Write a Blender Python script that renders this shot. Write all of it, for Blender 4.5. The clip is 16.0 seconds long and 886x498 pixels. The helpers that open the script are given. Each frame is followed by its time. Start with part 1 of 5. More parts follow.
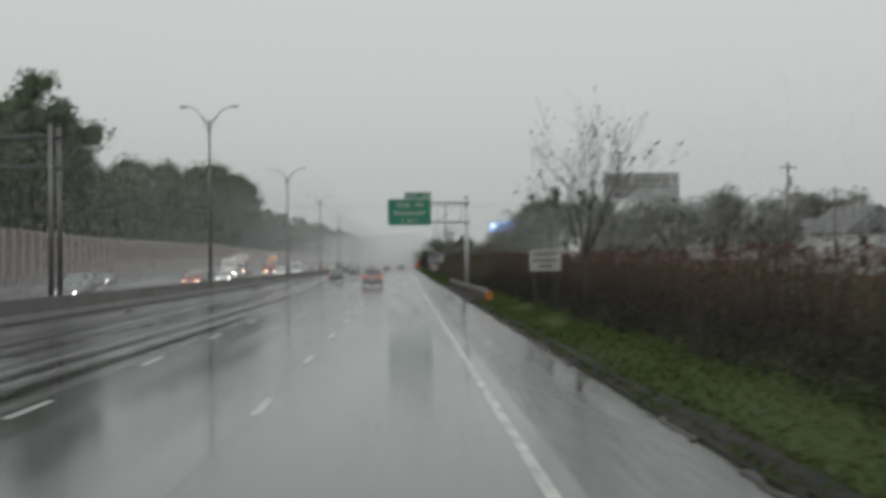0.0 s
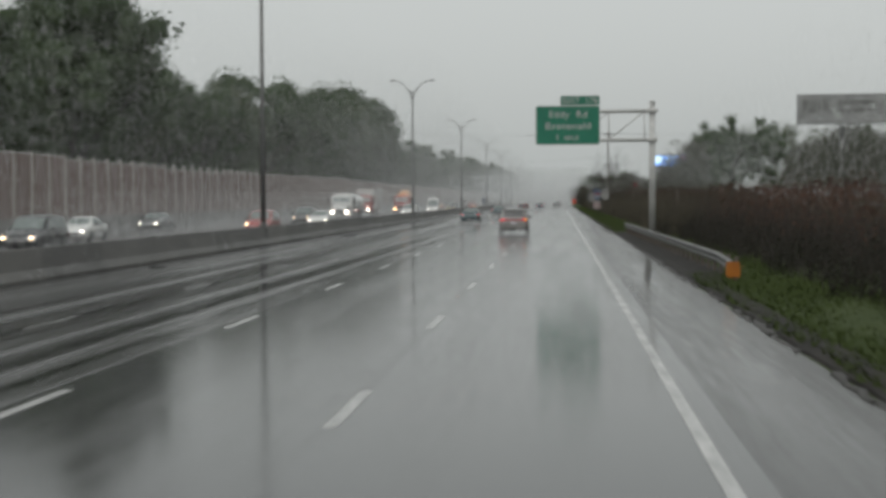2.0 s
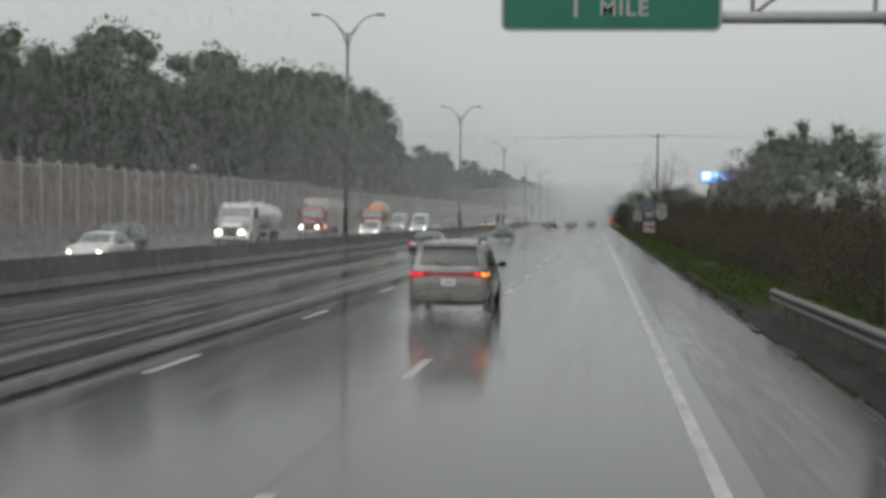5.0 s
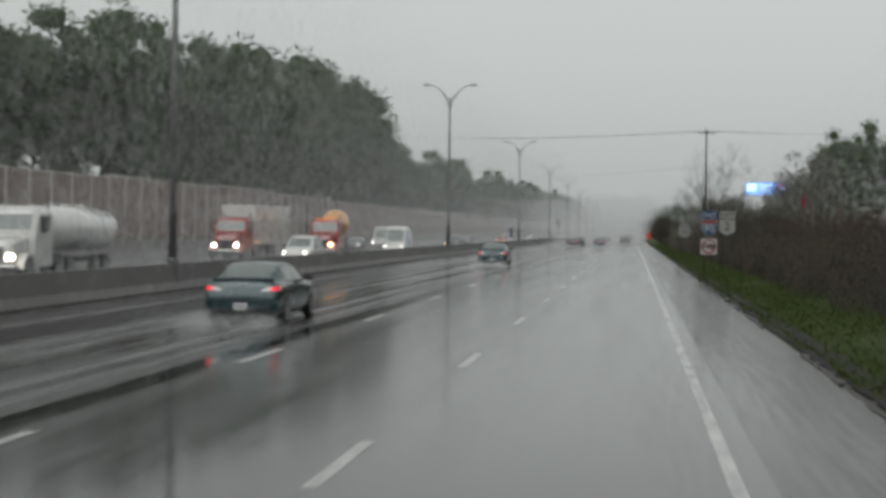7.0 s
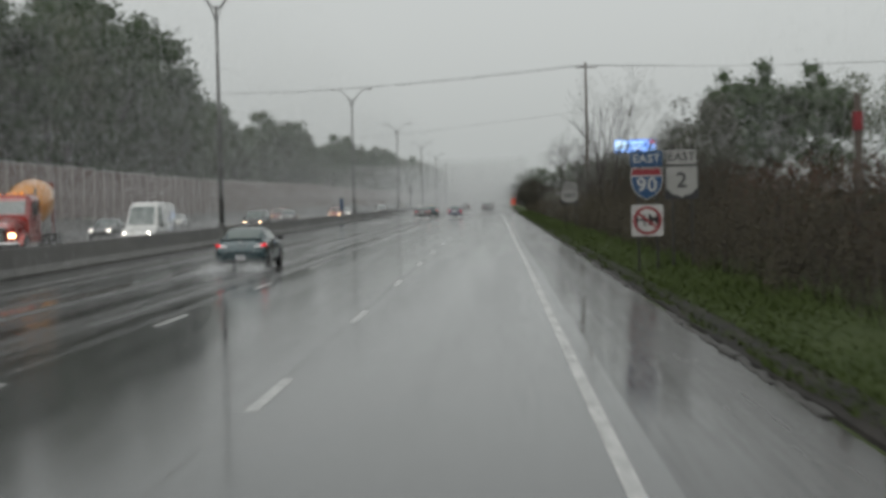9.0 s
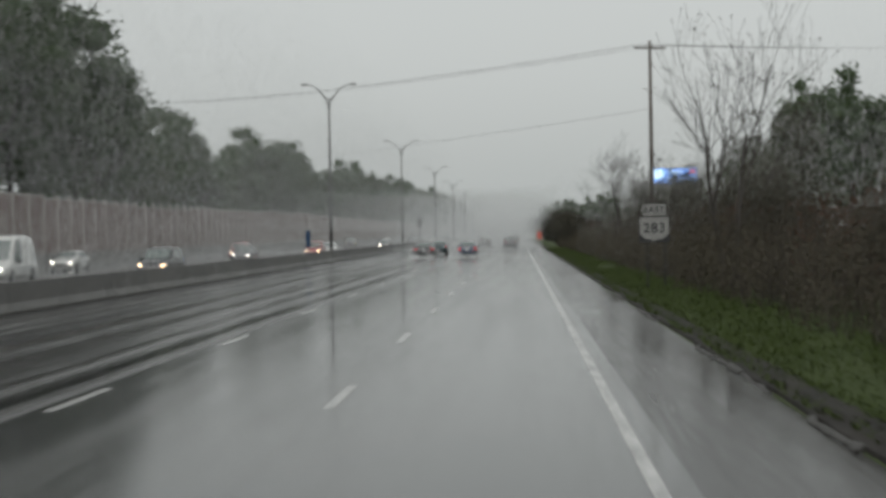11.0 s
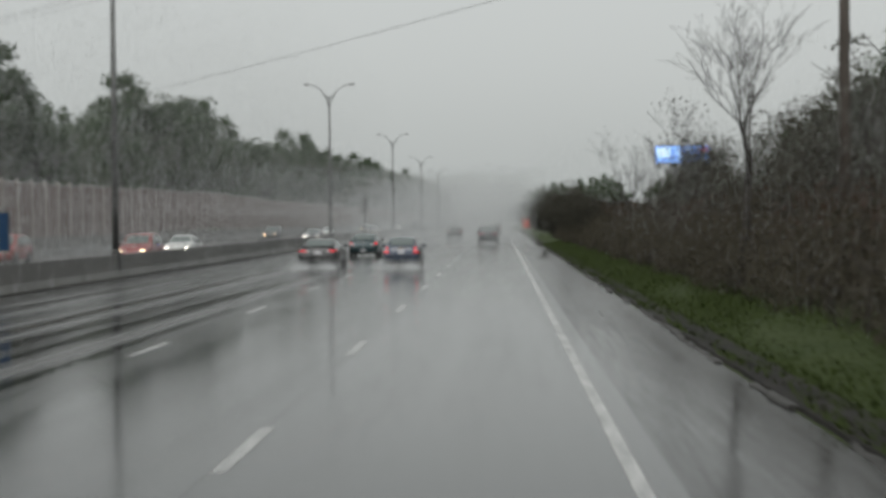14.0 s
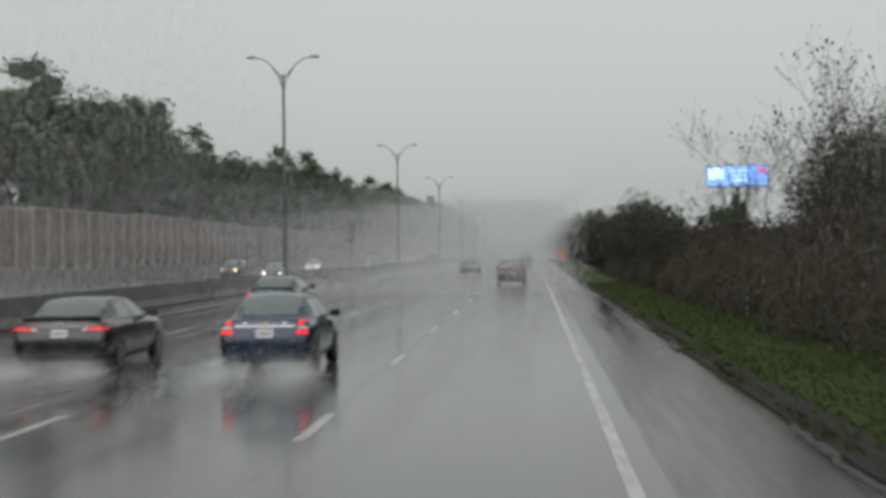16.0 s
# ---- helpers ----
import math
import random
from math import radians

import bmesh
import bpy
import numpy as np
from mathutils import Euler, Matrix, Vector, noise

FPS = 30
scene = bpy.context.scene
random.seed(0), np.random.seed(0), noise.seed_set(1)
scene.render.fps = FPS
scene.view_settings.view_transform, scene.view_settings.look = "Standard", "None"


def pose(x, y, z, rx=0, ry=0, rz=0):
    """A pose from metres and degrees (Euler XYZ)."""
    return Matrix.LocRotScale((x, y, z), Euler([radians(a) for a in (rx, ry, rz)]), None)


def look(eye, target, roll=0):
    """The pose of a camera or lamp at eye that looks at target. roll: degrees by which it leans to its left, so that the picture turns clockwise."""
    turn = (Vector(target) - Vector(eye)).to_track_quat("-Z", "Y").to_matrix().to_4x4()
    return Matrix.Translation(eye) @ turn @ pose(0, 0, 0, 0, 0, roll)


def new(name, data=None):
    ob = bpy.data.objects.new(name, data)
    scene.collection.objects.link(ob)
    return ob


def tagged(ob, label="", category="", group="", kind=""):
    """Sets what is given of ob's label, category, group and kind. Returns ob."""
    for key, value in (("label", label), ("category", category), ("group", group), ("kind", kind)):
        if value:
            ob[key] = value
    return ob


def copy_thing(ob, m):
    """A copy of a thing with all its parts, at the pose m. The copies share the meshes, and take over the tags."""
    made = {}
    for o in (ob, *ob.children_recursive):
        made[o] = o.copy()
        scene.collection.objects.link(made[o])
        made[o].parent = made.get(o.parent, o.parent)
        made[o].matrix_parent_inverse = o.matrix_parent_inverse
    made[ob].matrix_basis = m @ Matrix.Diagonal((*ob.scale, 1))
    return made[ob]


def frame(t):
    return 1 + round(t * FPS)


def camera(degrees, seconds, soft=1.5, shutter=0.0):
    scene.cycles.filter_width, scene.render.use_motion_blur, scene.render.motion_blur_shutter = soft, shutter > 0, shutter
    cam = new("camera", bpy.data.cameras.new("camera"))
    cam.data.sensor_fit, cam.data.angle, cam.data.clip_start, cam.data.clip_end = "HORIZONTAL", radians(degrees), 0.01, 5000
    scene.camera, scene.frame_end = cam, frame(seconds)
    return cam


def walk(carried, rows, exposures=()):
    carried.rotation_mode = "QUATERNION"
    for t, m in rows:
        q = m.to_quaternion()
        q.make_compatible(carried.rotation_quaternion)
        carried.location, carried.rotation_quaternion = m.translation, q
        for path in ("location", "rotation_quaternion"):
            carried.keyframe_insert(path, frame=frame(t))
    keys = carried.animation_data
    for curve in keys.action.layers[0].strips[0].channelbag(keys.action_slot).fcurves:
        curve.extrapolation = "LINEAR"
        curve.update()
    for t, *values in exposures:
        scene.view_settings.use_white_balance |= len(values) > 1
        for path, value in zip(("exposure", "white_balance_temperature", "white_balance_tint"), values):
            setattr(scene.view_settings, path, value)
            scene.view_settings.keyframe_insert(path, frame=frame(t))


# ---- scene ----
from mathutils.bvhtree import BVHTree

# camera: a truck cab about 2.2 m above the right-hand lane, driven straight on at about 22 m/s
cam = camera(31.23, 16.0, soft=3.8, shutter=0.4)
PATH = [
    (0, pose(-0.15, 19.86, 2.26, 90.47, 0.53, -1.42)),
    (0.5, pose(-0.14, 30.90, 2.25, 88.55, 0.13, 0.96)),
    (1, pose(-0.13, 42.01, 2.25, 88.47, 0.23, 1.13)),
    (1.5, pose(-0.12, 53.05, 2.23, 88.67, 0.14, 4.49)),
    (2, pose(-0.08, 64.29, 2.29, 88.21, 0.32, 4.22)),
    (2.5, pose(-0.04, 75.56, 2.30, 88.48, 1.08, 3.48)),
    (3, pose(-0.01, 86.86, 2.36, 88.54, 0.04, 4.17)),
    (3.5, pose(0.01, 98.08, 2.32, 89.07, -0.51, 4.68)),
    (4, pose(0.08, 109.26, 2.27, 89.08, -0.45, 5.14)),
    (4.5, pose(0.15, 120.38, 2.24, 88.91, -0.65, 4.93)),
    (5, pose(0.20, 131.58, 2.26, 88.79, -0.71, 5.54)),
    (7.5, pose(0.32, 187.77, 2.22, 89.51, -0.79, 6.81)),
    (8, pose(0.30, 199.10, 2.27, 89.64, -0.60, 2.41)),
    (8.5, pose(0.28, 210.36, 2.22, 89.08, -0.26, 2.64)),
    (9, pose(0.26, 221.69, 2.22, 88.22, 1.31, 1.88)),
    (9.5, pose(0.21, 232.98, 2.21, 89.06, 1.17, 3.10)),
    (10, pose(0.16, 244.34, 2.26, 89.22, 0.90, 3.31)),
    (12.5, pose(0.04, 300.66, 2.21, 89.75, 0.78, 1.54)),
    (13, pose(0.05, 311.89, 2.20, 89.08, 0.37, 1.75)),
    (13.5, pose(0.07, 323.09, 2.17, 89.43, 0.41, 1.84)),
    (14, pose(0.12, 334.32, 2.22, 88.95, 0.57, 2.07)),
    (14.5, pose(0.11, 345.44, 2.28, 89.13, -0.37, 1.66)),
    (15, pose(0.21, 356.50, 2.28, 90.15, -0.85, 3.28)),
    (15.5, pose(0.29, 367.52, 2.26, 89.82, 0.42, 3.09)),
    (16, pose(0.36, 378.60, 2.20, 90.07, 0.68, 3.24)),
]
walk(cam, PATH)

# ---------- sky and light: low rain cloud, no visible sun ----------
world = bpy.data.worlds.new("rain_sky")
scene.world = world
world.use_nodes = True
wt = world.node_tree
wt.nodes.clear()
w_sky = wt.nodes.new("ShaderNodeTexSky")
w_sky.sky_type = "NISHITA"
w_sky.sun_disc = False
w_sky.sun_elevation, w_sky.sun_rotation = radians(50), radians(200)
w_sky.dust_density, w_sky.air_density = 6.0, 1.5
w_grey = wt.nodes.new("ShaderNodeHueSaturation")
w_grey.inputs["Saturation"].default_value = 0.08
w_low = wt.nodes.new("ShaderNodeBackground")
w_low.inputs["Strength"].default_value = 0.05
w_cloud = wt.nodes.new("ShaderNodeBackground")
w_cloud.inputs["Color"].default_value = (0.532, 0.562, 0.552, 1)
w_cloud.inputs["Strength"].default_value = 0.80
w_add = wt.nodes.new("ShaderNodeAddShader")
w_out = wt.nodes.new("ShaderNodeOutputWorld")
wt.links.new(w_sky.outputs[0], w_grey.inputs["Color"])
wt.links.new(w_grey.outputs[0], w_low.inputs["Color"])
wt.links.new(w_low.outputs[0], w_add.inputs[0])
wt.links.new(w_cloud.outputs[0], w_add.inputs[1])
wt.links.new(w_add.outputs[0], w_out.inputs["Surface"])

sun_data = bpy.data.lights.new("sun", "SUN")
sun_data.energy, sun_data.angle, sun_data.color = 0.5, radians(50), (1.0, 0.98, 0.95)
sun = new("sun", sun_data)
sun.matrix_world = look((-40, -60, 100), (0, 20, 0))


# ---------- materials ----------
def surf(name, c1, c2=None, rough=0.6, metal=0.0, scale=4.0, stretch=(1, 1, 1), bump=0.0, rough2=None, by=None, spec=0.5, emit=0.0, thin=0.0, fine=0.0):
    """A surface whose colour goes from c1 to c2 by noise at two scales; by='object' or 'island' adds a change from piece to piece."""
    m = bpy.data.materials.new(name)
    m.use_nodes = True
    n, l = m.node_tree.nodes, m.node_tree.links
    p = n["Principled BSDF"]
    p.inputs["Metallic"].default_value = metal
    p.inputs["Roughness"].default_value = rough
    p.inputs["Specular IOR Level"].default_value = spec
    c2 = c2 or c1
    co = n.new("ShaderNodeTexCoord")
    mp = n.new("ShaderNodeMapping")
    mp.inputs["Scale"].default_value = stretch
    l.new(co.outputs["Object"], mp.inputs["Vector"])
    big = n.new("ShaderNodeTexNoise")
    big.inputs["Scale"].default_value, big.inputs["Detail"].default_value = scale, 5
    l.new(mp.outputs[0], big.inputs["Vector"])
    small = n.new("ShaderNodeTexNoise")
    small.inputs["Scale"].default_value, small.inputs["Detail"].default_value = fine or scale * 14, 3
    l.new(mp.outputs[0], small.inputs["Vector"])
    mixf = n.new("ShaderNodeMath")
    mixf.operation = "MULTIPLY_ADD"
    l.new(small.outputs["Fac"], mixf.inputs[0])
    mixf.inputs[1].default_value = 0.5
    l.new(big.outputs["Fac"], mixf.inputs[2])
    ramp = n.new("ShaderNodeMapRange")
    ramp.inputs["From Min"].default_value, ramp.inputs["From Max"].default_value = 0.5, 1.0
    l.new(mixf.outputs[0], ramp.inputs["Value"])
    fac = ramp.outputs[0]
    if by:
        src = n.new("ShaderNodeObjectInfo") if by == "object" else n.new("ShaderNodeNewGeometry")
        rnd = src.outputs["Random"] if by == "object" else src.outputs["Random Per Island"]
        mm = n.new("ShaderNodeMix")
        mm.inputs[0].default_value = 0.6
        l.new(fac, mm.inputs[2])
        l.new(rnd, mm.inputs[3])
        fac = mm.outputs[0]
    mix = n.new("ShaderNodeMix")
    mix.data_type = "RGBA"
    mix.inputs[6].default_value, mix.inputs[7].default_value = (*c1, 1), (*c2, 1)
    l.new(fac, mix.inputs[0])
    l.new(mix.outputs[2], p.inputs["Base Color"])
    if rough2 is not None:
        rr = n.new("ShaderNodeMapRange")
        rr.inputs["To Min"].default_value, rr.inputs["To Max"].default_value = rough, rough2
        l.new(ramp.outputs[0], rr.inputs["Value"])
        l.new(rr.outputs[0], p.inputs["Roughness"])
    if bump:
        b = n.new("ShaderNodeBump")
        b.inputs["Strength"].default_value, b.inputs["Distance"].default_value = bump, 0.02
        l.new(mixf.outputs[0], b.inputs["Height"])
        l.new(b.outputs[0], p.inputs["Normal"])
    if emit:
        l.new(mix.outputs[2], p.inputs["Emission Color"])
        p.inputs["Emission Strength"].default_value = emit
    if thin:
        tr = n.new("ShaderNodeBsdfTranslucent")
        l.new(mix.outputs[2], tr.inputs["Color"])
        ms = n.new("ShaderNodeMixShader")
        ms.inputs[0].default_value = thin
        l.new(p.outputs[0], ms.inputs[1])
        l.new(tr.outputs[0], ms.inputs[2])
        l.new(ms.outputs[0], n["Material Output"].inputs["Surface"])
    return m


def wet_road(name, dark, light, r1, r2, lines=0.9):
    """Asphalt under a film of rain water: tyre tracks run along it, dry-ish crowns are rougher than the flooded ruts."""
    m = surf(name, dark, light, rough=r1, rough2=r2, scale=1.0, stretch=(lines, 0.03 if lines < 1 else 0.012, 1), spec=0.45)
    n, l = m.node_tree.nodes, m.node_tree.links
    p = n["Principled BSDF"]
    p.inputs["IOR"].default_value = 1.36
    co = n.new("ShaderNodeTexCoord")
    mp = n.new("ShaderNodeMapping")
    mp.inputs["Scale"].default_value = (1.4, 0.35, 1)
    l.new(co.outputs["Object"], mp.inputs["Vector"])
    rip = n.new("ShaderNodeTexNoise")
    rip.inputs["Scale"].default_value, rip.inputs["Detail"].default_value = 2.2, 4
    l.new(mp.outputs[0], rip.inputs["Vector"])
    b = n.new("ShaderNodeBump")
    b.inputs["Strength"].default_value, b.inputs["Distance"].default_value = 0.08, 0.012
    l.new(rip.outputs["Fac"], b.inputs["Height"])
    l.new(b.outputs[0], p.inputs["Normal"])
    return m


M_ROAD = wet_road("wet_asphalt", (0.032, 0.033, 0.034), (0.062, 0.063, 0.062), 0.07, 0.19)
M_ROADDARK = wet_road("dark_wet_asphalt", (0.008, 0.008, 0.009), (0.095, 0.095, 0.092), 0.05, 0.38, 1.7)
streaks = M_ROADDARK.node_tree.nodes["Map Range"]
streaks.inputs["From Min"].default_value, streaks.inputs["From Max"].default_value = 0.62, 0.98
M_ROADDARK.node_tree.nodes["Principled BSDF"].inputs["Specular IOR Level"].default_value = 0.32
M_SHOULDER = wet_road("wet_shoulder_asphalt", (0.008, 0.008, 0.008), (0.062, 0.062, 0.060), 0.06, 0.30)
M_SHOULDER.node_tree.nodes["Principled BSDF"].inputs["Specular IOR Level"].default_value = 0.2
M_LINE = surf("road_paint", (0.20, 0.20, 0.195), (0.46, 0.46, 0.44), rough=0.25, scale=1.5, stretch=(3, 0.6, 1), bump=0.1)
# darker, fainter paint for the lines further left and across the median
M_LINEFAINT = surf("faint_road_paint", (0.07, 0.07, 0.068), (0.26, 0.26, 0.25), rough=0.22, scale=1.2, stretch=(3, 0.5, 1))
M_GROUND = surf("wet_soil_and_weeds", (0.029, 0.044, 0.012), (0.045, 0.060, 0.018), rough=0.85, spec=0.15, scale=0.35, bump=0.4)
M_GRASS = surf("grass_blades", (0.032, 0.051, 0.009), (0.051, 0.072, 0.016), rough=0.55, spec=0.25, scale=0.4, by="island", thin=0.3)
M_KERB = surf("broken_concrete_edge", (0.020, 0.019, 0.017), (0.058, 0.055, 0.050), spec=0.2, rough=0.55, scale=1.2, bump=0.5)
M_DIRT = surf("roadside_dirt", (0.007, 0.0065, 0.006), (0.034, 0.030, 0.026), rough=0.7, scale=1.1, bump=0.6, spec=0.12, stretch=(2, 0.5, 1))
M_CONC = surf("rain_dark_concrete", (0.05, 0.048, 0.044), (0.115, 0.11, 0.10), rough=0.5, scale=0.8, bump=0.25, by="object", stretch=(1, 0.5, 1.6))
M_WALL = surf("pink_brown_precast", (0.175, 0.124, 0.110), (0.235, 0.175, 0.157), rough=0.7, scale=0.5, bump=0.3, by="object", stretch=(1, 1.5, 0.4))
M_WALLFOOT = surf("grey_wall_foot", (0.15, 0.142, 0.134), (0.22, 0.21, 0.198), rough=0.6, scale=0.7, bump=0.2)
M_POST = surf("pale_concrete_post", (0.42, 0.39, 0.36), (0.55, 0.52, 0.48), rough=0.65, scale=2.0, bump=0.2, by="object")
M_STEEL = surf("galvanised_steel", (0.36, 0.36, 0.35), (0.50, 0.50, 0.48), rough=0.42, metal=0.2, scale=3.0, rough2=0.6)
M_RAIL = surf("weathered_rail_steel", (0.075, 0.075, 0.072), (0.15, 0.15, 0.145), rough=0.4, metal=0.3, scale=1.5, rough2=0.6, stretch=(1, 0.4, 3))
M_POLE = surf("dark_weathered_steel", (0.09, 0.09, 0.088), (0.16, 0.16, 0.155), rough=0.45, metal=0.35, scale=2.0)
M_SIGNPOST = surf("wet_dark_sign_post", (0.020, 0.020, 0.019), (0.045, 0.044, 0.042), rough=0.55, metal=0.2, scale=3.0)
M_SEAM = surf("tarred_lane_joint", (0.018, 0.018, 0.018), (0.056, 0.056, 0.055), rough=0.16, spec=0.41, scale=0.8, stretch=(4, 0.25, 1))
M_LAMP = surf("lamp_housing_grey", (0.22, 0.22, 0.22), (0.3, 0.3, 0.3), rough=0.4, metal=0.3)
M_LENS = surf("lamp_lens", (0.5, 0.5, 0.48), rough=0.15)
M_GREEN = surf("green_sign_sheeting", (0.004, 0.115, 0.068), (0.008, 0.15, 0.09), rough=0.35, scale=1.2)
M_WHITE = surf("white_sign_sheeting", (0.30, 0.30, 0.29), (0.40, 0.40, 0.385), rough=0.4, scale=2.0)
M_DULLWHITE = surf("dull_white_sign", (0.20, 0.20, 0.19), (0.28, 0.28, 0.265), rough=0.45, scale=2.0)
M_BLACK = surf("black_lettering", (0.02, 0.02, 0.022), rough=0.5)
M_BLUE = surf("blue_sign_sheeting", (0.006, 0.038, 0.098), (0.009, 0.052, 0.125), rough=0.35, scale=2.0)
M_RED = surf("red_sign_sheeting", (0.16, 0.011, 0.016), (0.20, 0.015, 0.020), rough=0.35, scale=2.0)
M_ORANGE = surf("orange_sheeting", (0.24, 0.075, 0.006), (0.32, 0.11, 0.010), rough=0.35, scale=3.0)
M_WORKS = surf("orange_red_sheeting", (0.55, 0.06, 0.03), (0.7, 0.09, 0.04), rough=0.35, scale=3.0)
M_WOOD = surf("weathered_timber", (0.055, 0.045, 0.036), (0.12, 0.10, 0.085), rough=0.75, scale=3.0, stretch=(4, 4, 0.4), bump=0.4)
M_WIRE = surf("cable", (0.02, 0.02, 0.02), rough=0.5)
M_BARK = surf("wet_bark", (0.022, 0.019, 0.016), (0.06, 0.052, 0.045), rough=0.7, scale=5.0, stretch=(3, 3, 0.6), bump=0.5)
M_TWIG = surf("wet_twigs", (0.022, 0.018, 0.015), (0.05, 0.04, 0.034), rough=0.65, scale=2.0, by="island")
M_LEAF = surf("spring_leaves", (0.052, 0.082, 0.038), (0.080, 0.112, 0.055), rough=0.5, spec=0.25, scale=0.25, by="island", thin=0.5)
M_LEAFPALE = surf("pale_budding_leaves", (0.105, 0.125, 0.078), (0.14, 0.16, 0.10), rough=0.5, spec=0.25, scale=0.3, by="island", thin=0.5)
M_BRUSH = surf("brown_brush_leaves", (0.054, 0.049, 0.037), (0.084, 0.075, 0.057), rough=0.6, spec=0.25, scale=0.5, by="island", thin=0.45)
M_RUST = surf("rust_red_brush", (0.076, 0.042, 0.030), (0.115, 0.064, 0.045), rough=0.6, spec=0.25, scale=0.5, by="island", thin=0.45)
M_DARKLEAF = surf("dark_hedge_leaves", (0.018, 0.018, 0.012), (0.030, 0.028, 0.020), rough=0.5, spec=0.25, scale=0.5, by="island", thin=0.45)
M_OLIVE = surf("olive_brown_bramble_leaves", (0.066, 0.060, 0.041), (0.100, 0.087, 0.063), rough=0.55, spec=0.25, scale=0.5, by="island", thin=0.45)
M_SHRUB = surf("grey_brown_shrub_leaves", (0.070, 0.067, 0.051), (0.100, 0.094, 0.073), rough=0.55, spec=0.25, scale=0.5, by="island", thin=0.5)
M_WOODLEAF = surf("grey_budding_twigs", (0.080, 0.082, 0.062), (0.115, 0.114, 0.088), rough=0.6, spec=0.2, scale=0.3, by="island", thin=0.5)
M_RUBBER = surf("tyre_rubber", (0.014, 0.014, 0.014), (0.03, 0.03, 0.03), rough=0.6, scale=8)


# ---------- mesh helpers ----------
class Geo:
    """Collects vertices and faces of one mesh."""

    def __init__(self):
        self.v, self.f = [], []

    def add(self, vs, fs):
        o = len(self.v)
        self.v += [tuple(q) for q in vs]
        self.f += [tuple(i + o for i in q) for q in fs]
        return self

    def rings(self, rows, cap=True, closed=True):
        k, vs, fs = len(rows[0]), [q for r in rows for q in r], []
        for a in range(len(rows) - 1):
            for b in range(k if closed else k - 1):
                c = (b + 1) % k
                fs.append((a * k + b, a * k + c, (a + 1) * k + c, (a + 1) * k + b))
        if cap:
            fs.append(tuple(range(k))[::-1])
            fs.append(tuple((len(rows) - 1) * k + b for b in range(k)))
        return self.add(vs, fs)

    def box(self, c, s, cut=0.0, turn=None):
        """A block with chamfered edges."""
        x, y, z = s[0] / 2, s[1] / 2, s[2] / 2
        e = min(cut or 0.08 * min(s), 0.45 * min(s))

        def ring(h, d):
            a, b = x - d, y - d
            return [(a - e, -b, h), (a, -b + e, h), (a, b - e, h), (a - e, b, h), (-a + e, b, h), (-a, b - e, h), (-a, -b + e, h), (-a + e, -b, h)]

        rows = [ring(-z, e * 0.6), ring(-z + e, 0), ring(z - e, 0), ring(z, e * 0.6)]
        m = Matrix.Translation(c) @ (turn.to_4x4() if turn else Matrix())
        return self.rings([[tuple(m @ Vector(q)) for q in r] for r in rows])

    def tube(self, path, radii, n=8):
        path = [Vector(q) for q in path]
        if not isinstance(radii, (list, tuple)):
            radii = [radii] * len(path)
        rows = []
        for i, q in enumerate(path):
            d = (path[min(i + 1, len(path) - 1)] - path[max(i - 1, 0)]).normalized()
            side = d.cross(Vector((0, 0, 1)) if abs(d.z) < 0.9 else Vector((1, 0, 0))).normalized()
            up = side.cross(d)
            rows.append([tuple(q + radii[i] * (math.cos(2 * math.pi * k / n) * side + math.sin(2 * math.pi * k / n) * up)) for k in range(n)])
        return self.rings(rows)

    def slab(self, outline, depth, at, axis="y"):
        """A flat plate: an outline in x and z, given a thickness along y."""
        k = len(outline)
        rows = [[(at[0] + p[0], at[1] + s * depth / 2, at[2] + p[1]) for p in outline] for s in (-1, 1)]
        return self.rings(rows)

    def mesh(self, name, smooth=False):
        me = bpy.data.meshes.new(name)
        me.from_pydata(self.v, [], self.f)
        if smooth:
            me.polygons.foreach_set("use_smooth", [True] * len(me.polygons))
        me.update()
        return me


def part(name, g, material, parent=None, label="", smooth=False):
    """One mesh object, under a thing or a part."""
    me = g.mesh(name, smooth) if isinstance(g, Geo) else g
    if not me.materials:
        me.materials.append(material)
    ob = new(name, me)
    if parent:
        ob.parent = parent
    if label:
        ob["label"] = label
    return ob


def thing(name, label, category, group="", kind="", m=None):
    ob = new(name)
    tagged(ob, label, category, group, kind)
    if m:
        ob.matrix_basis = m
    return ob


def cloud_mesh(name, tri_verts, material, per=4, facing=None):
    """Many small loose faces from an array of corner points, per corners a face; facing gives each one the soft normal of the mass it belongs to."""
    v = np.array(tri_verts, dtype=np.float32).reshape(-1, per, 3)
    if facing is not None:
        turn = (np.cross(v[:, 1] - v[:, 0], v[:, 2] - v[:, 0]) * facing).sum(1) < 0
        v[turn] = v[turn][:, ::-1]
    v = v.reshape(-1, 3)
    nf = len(v) // per
    me = bpy.data.meshes.new(name)
    me.vertices.add(len(v))
    me.vertices.foreach_set("co", v.ravel())
    me.loops.add(len(v))
    me.loops.foreach_set("vertex_index", np.arange(len(v), dtype=np.int32))
    me.polygons.add(nf)
    me.polygons.foreach_set("loop_start", np.arange(0, len(v), per, dtype=np.int32))
    me.update(calc_edges=True)
    me.validate()
    if facing is not None:
        facing = facing / (np.linalg.norm(facing, axis=1)[:, None] + 1e-9)
        me.polygons.foreach_set("use_smooth", [True] * nf)
        me.normals_split_custom_set_from_vertices(np.repeat(facing, per, axis=0).astype(np.float32))
    me.materials.append(material)
    return me


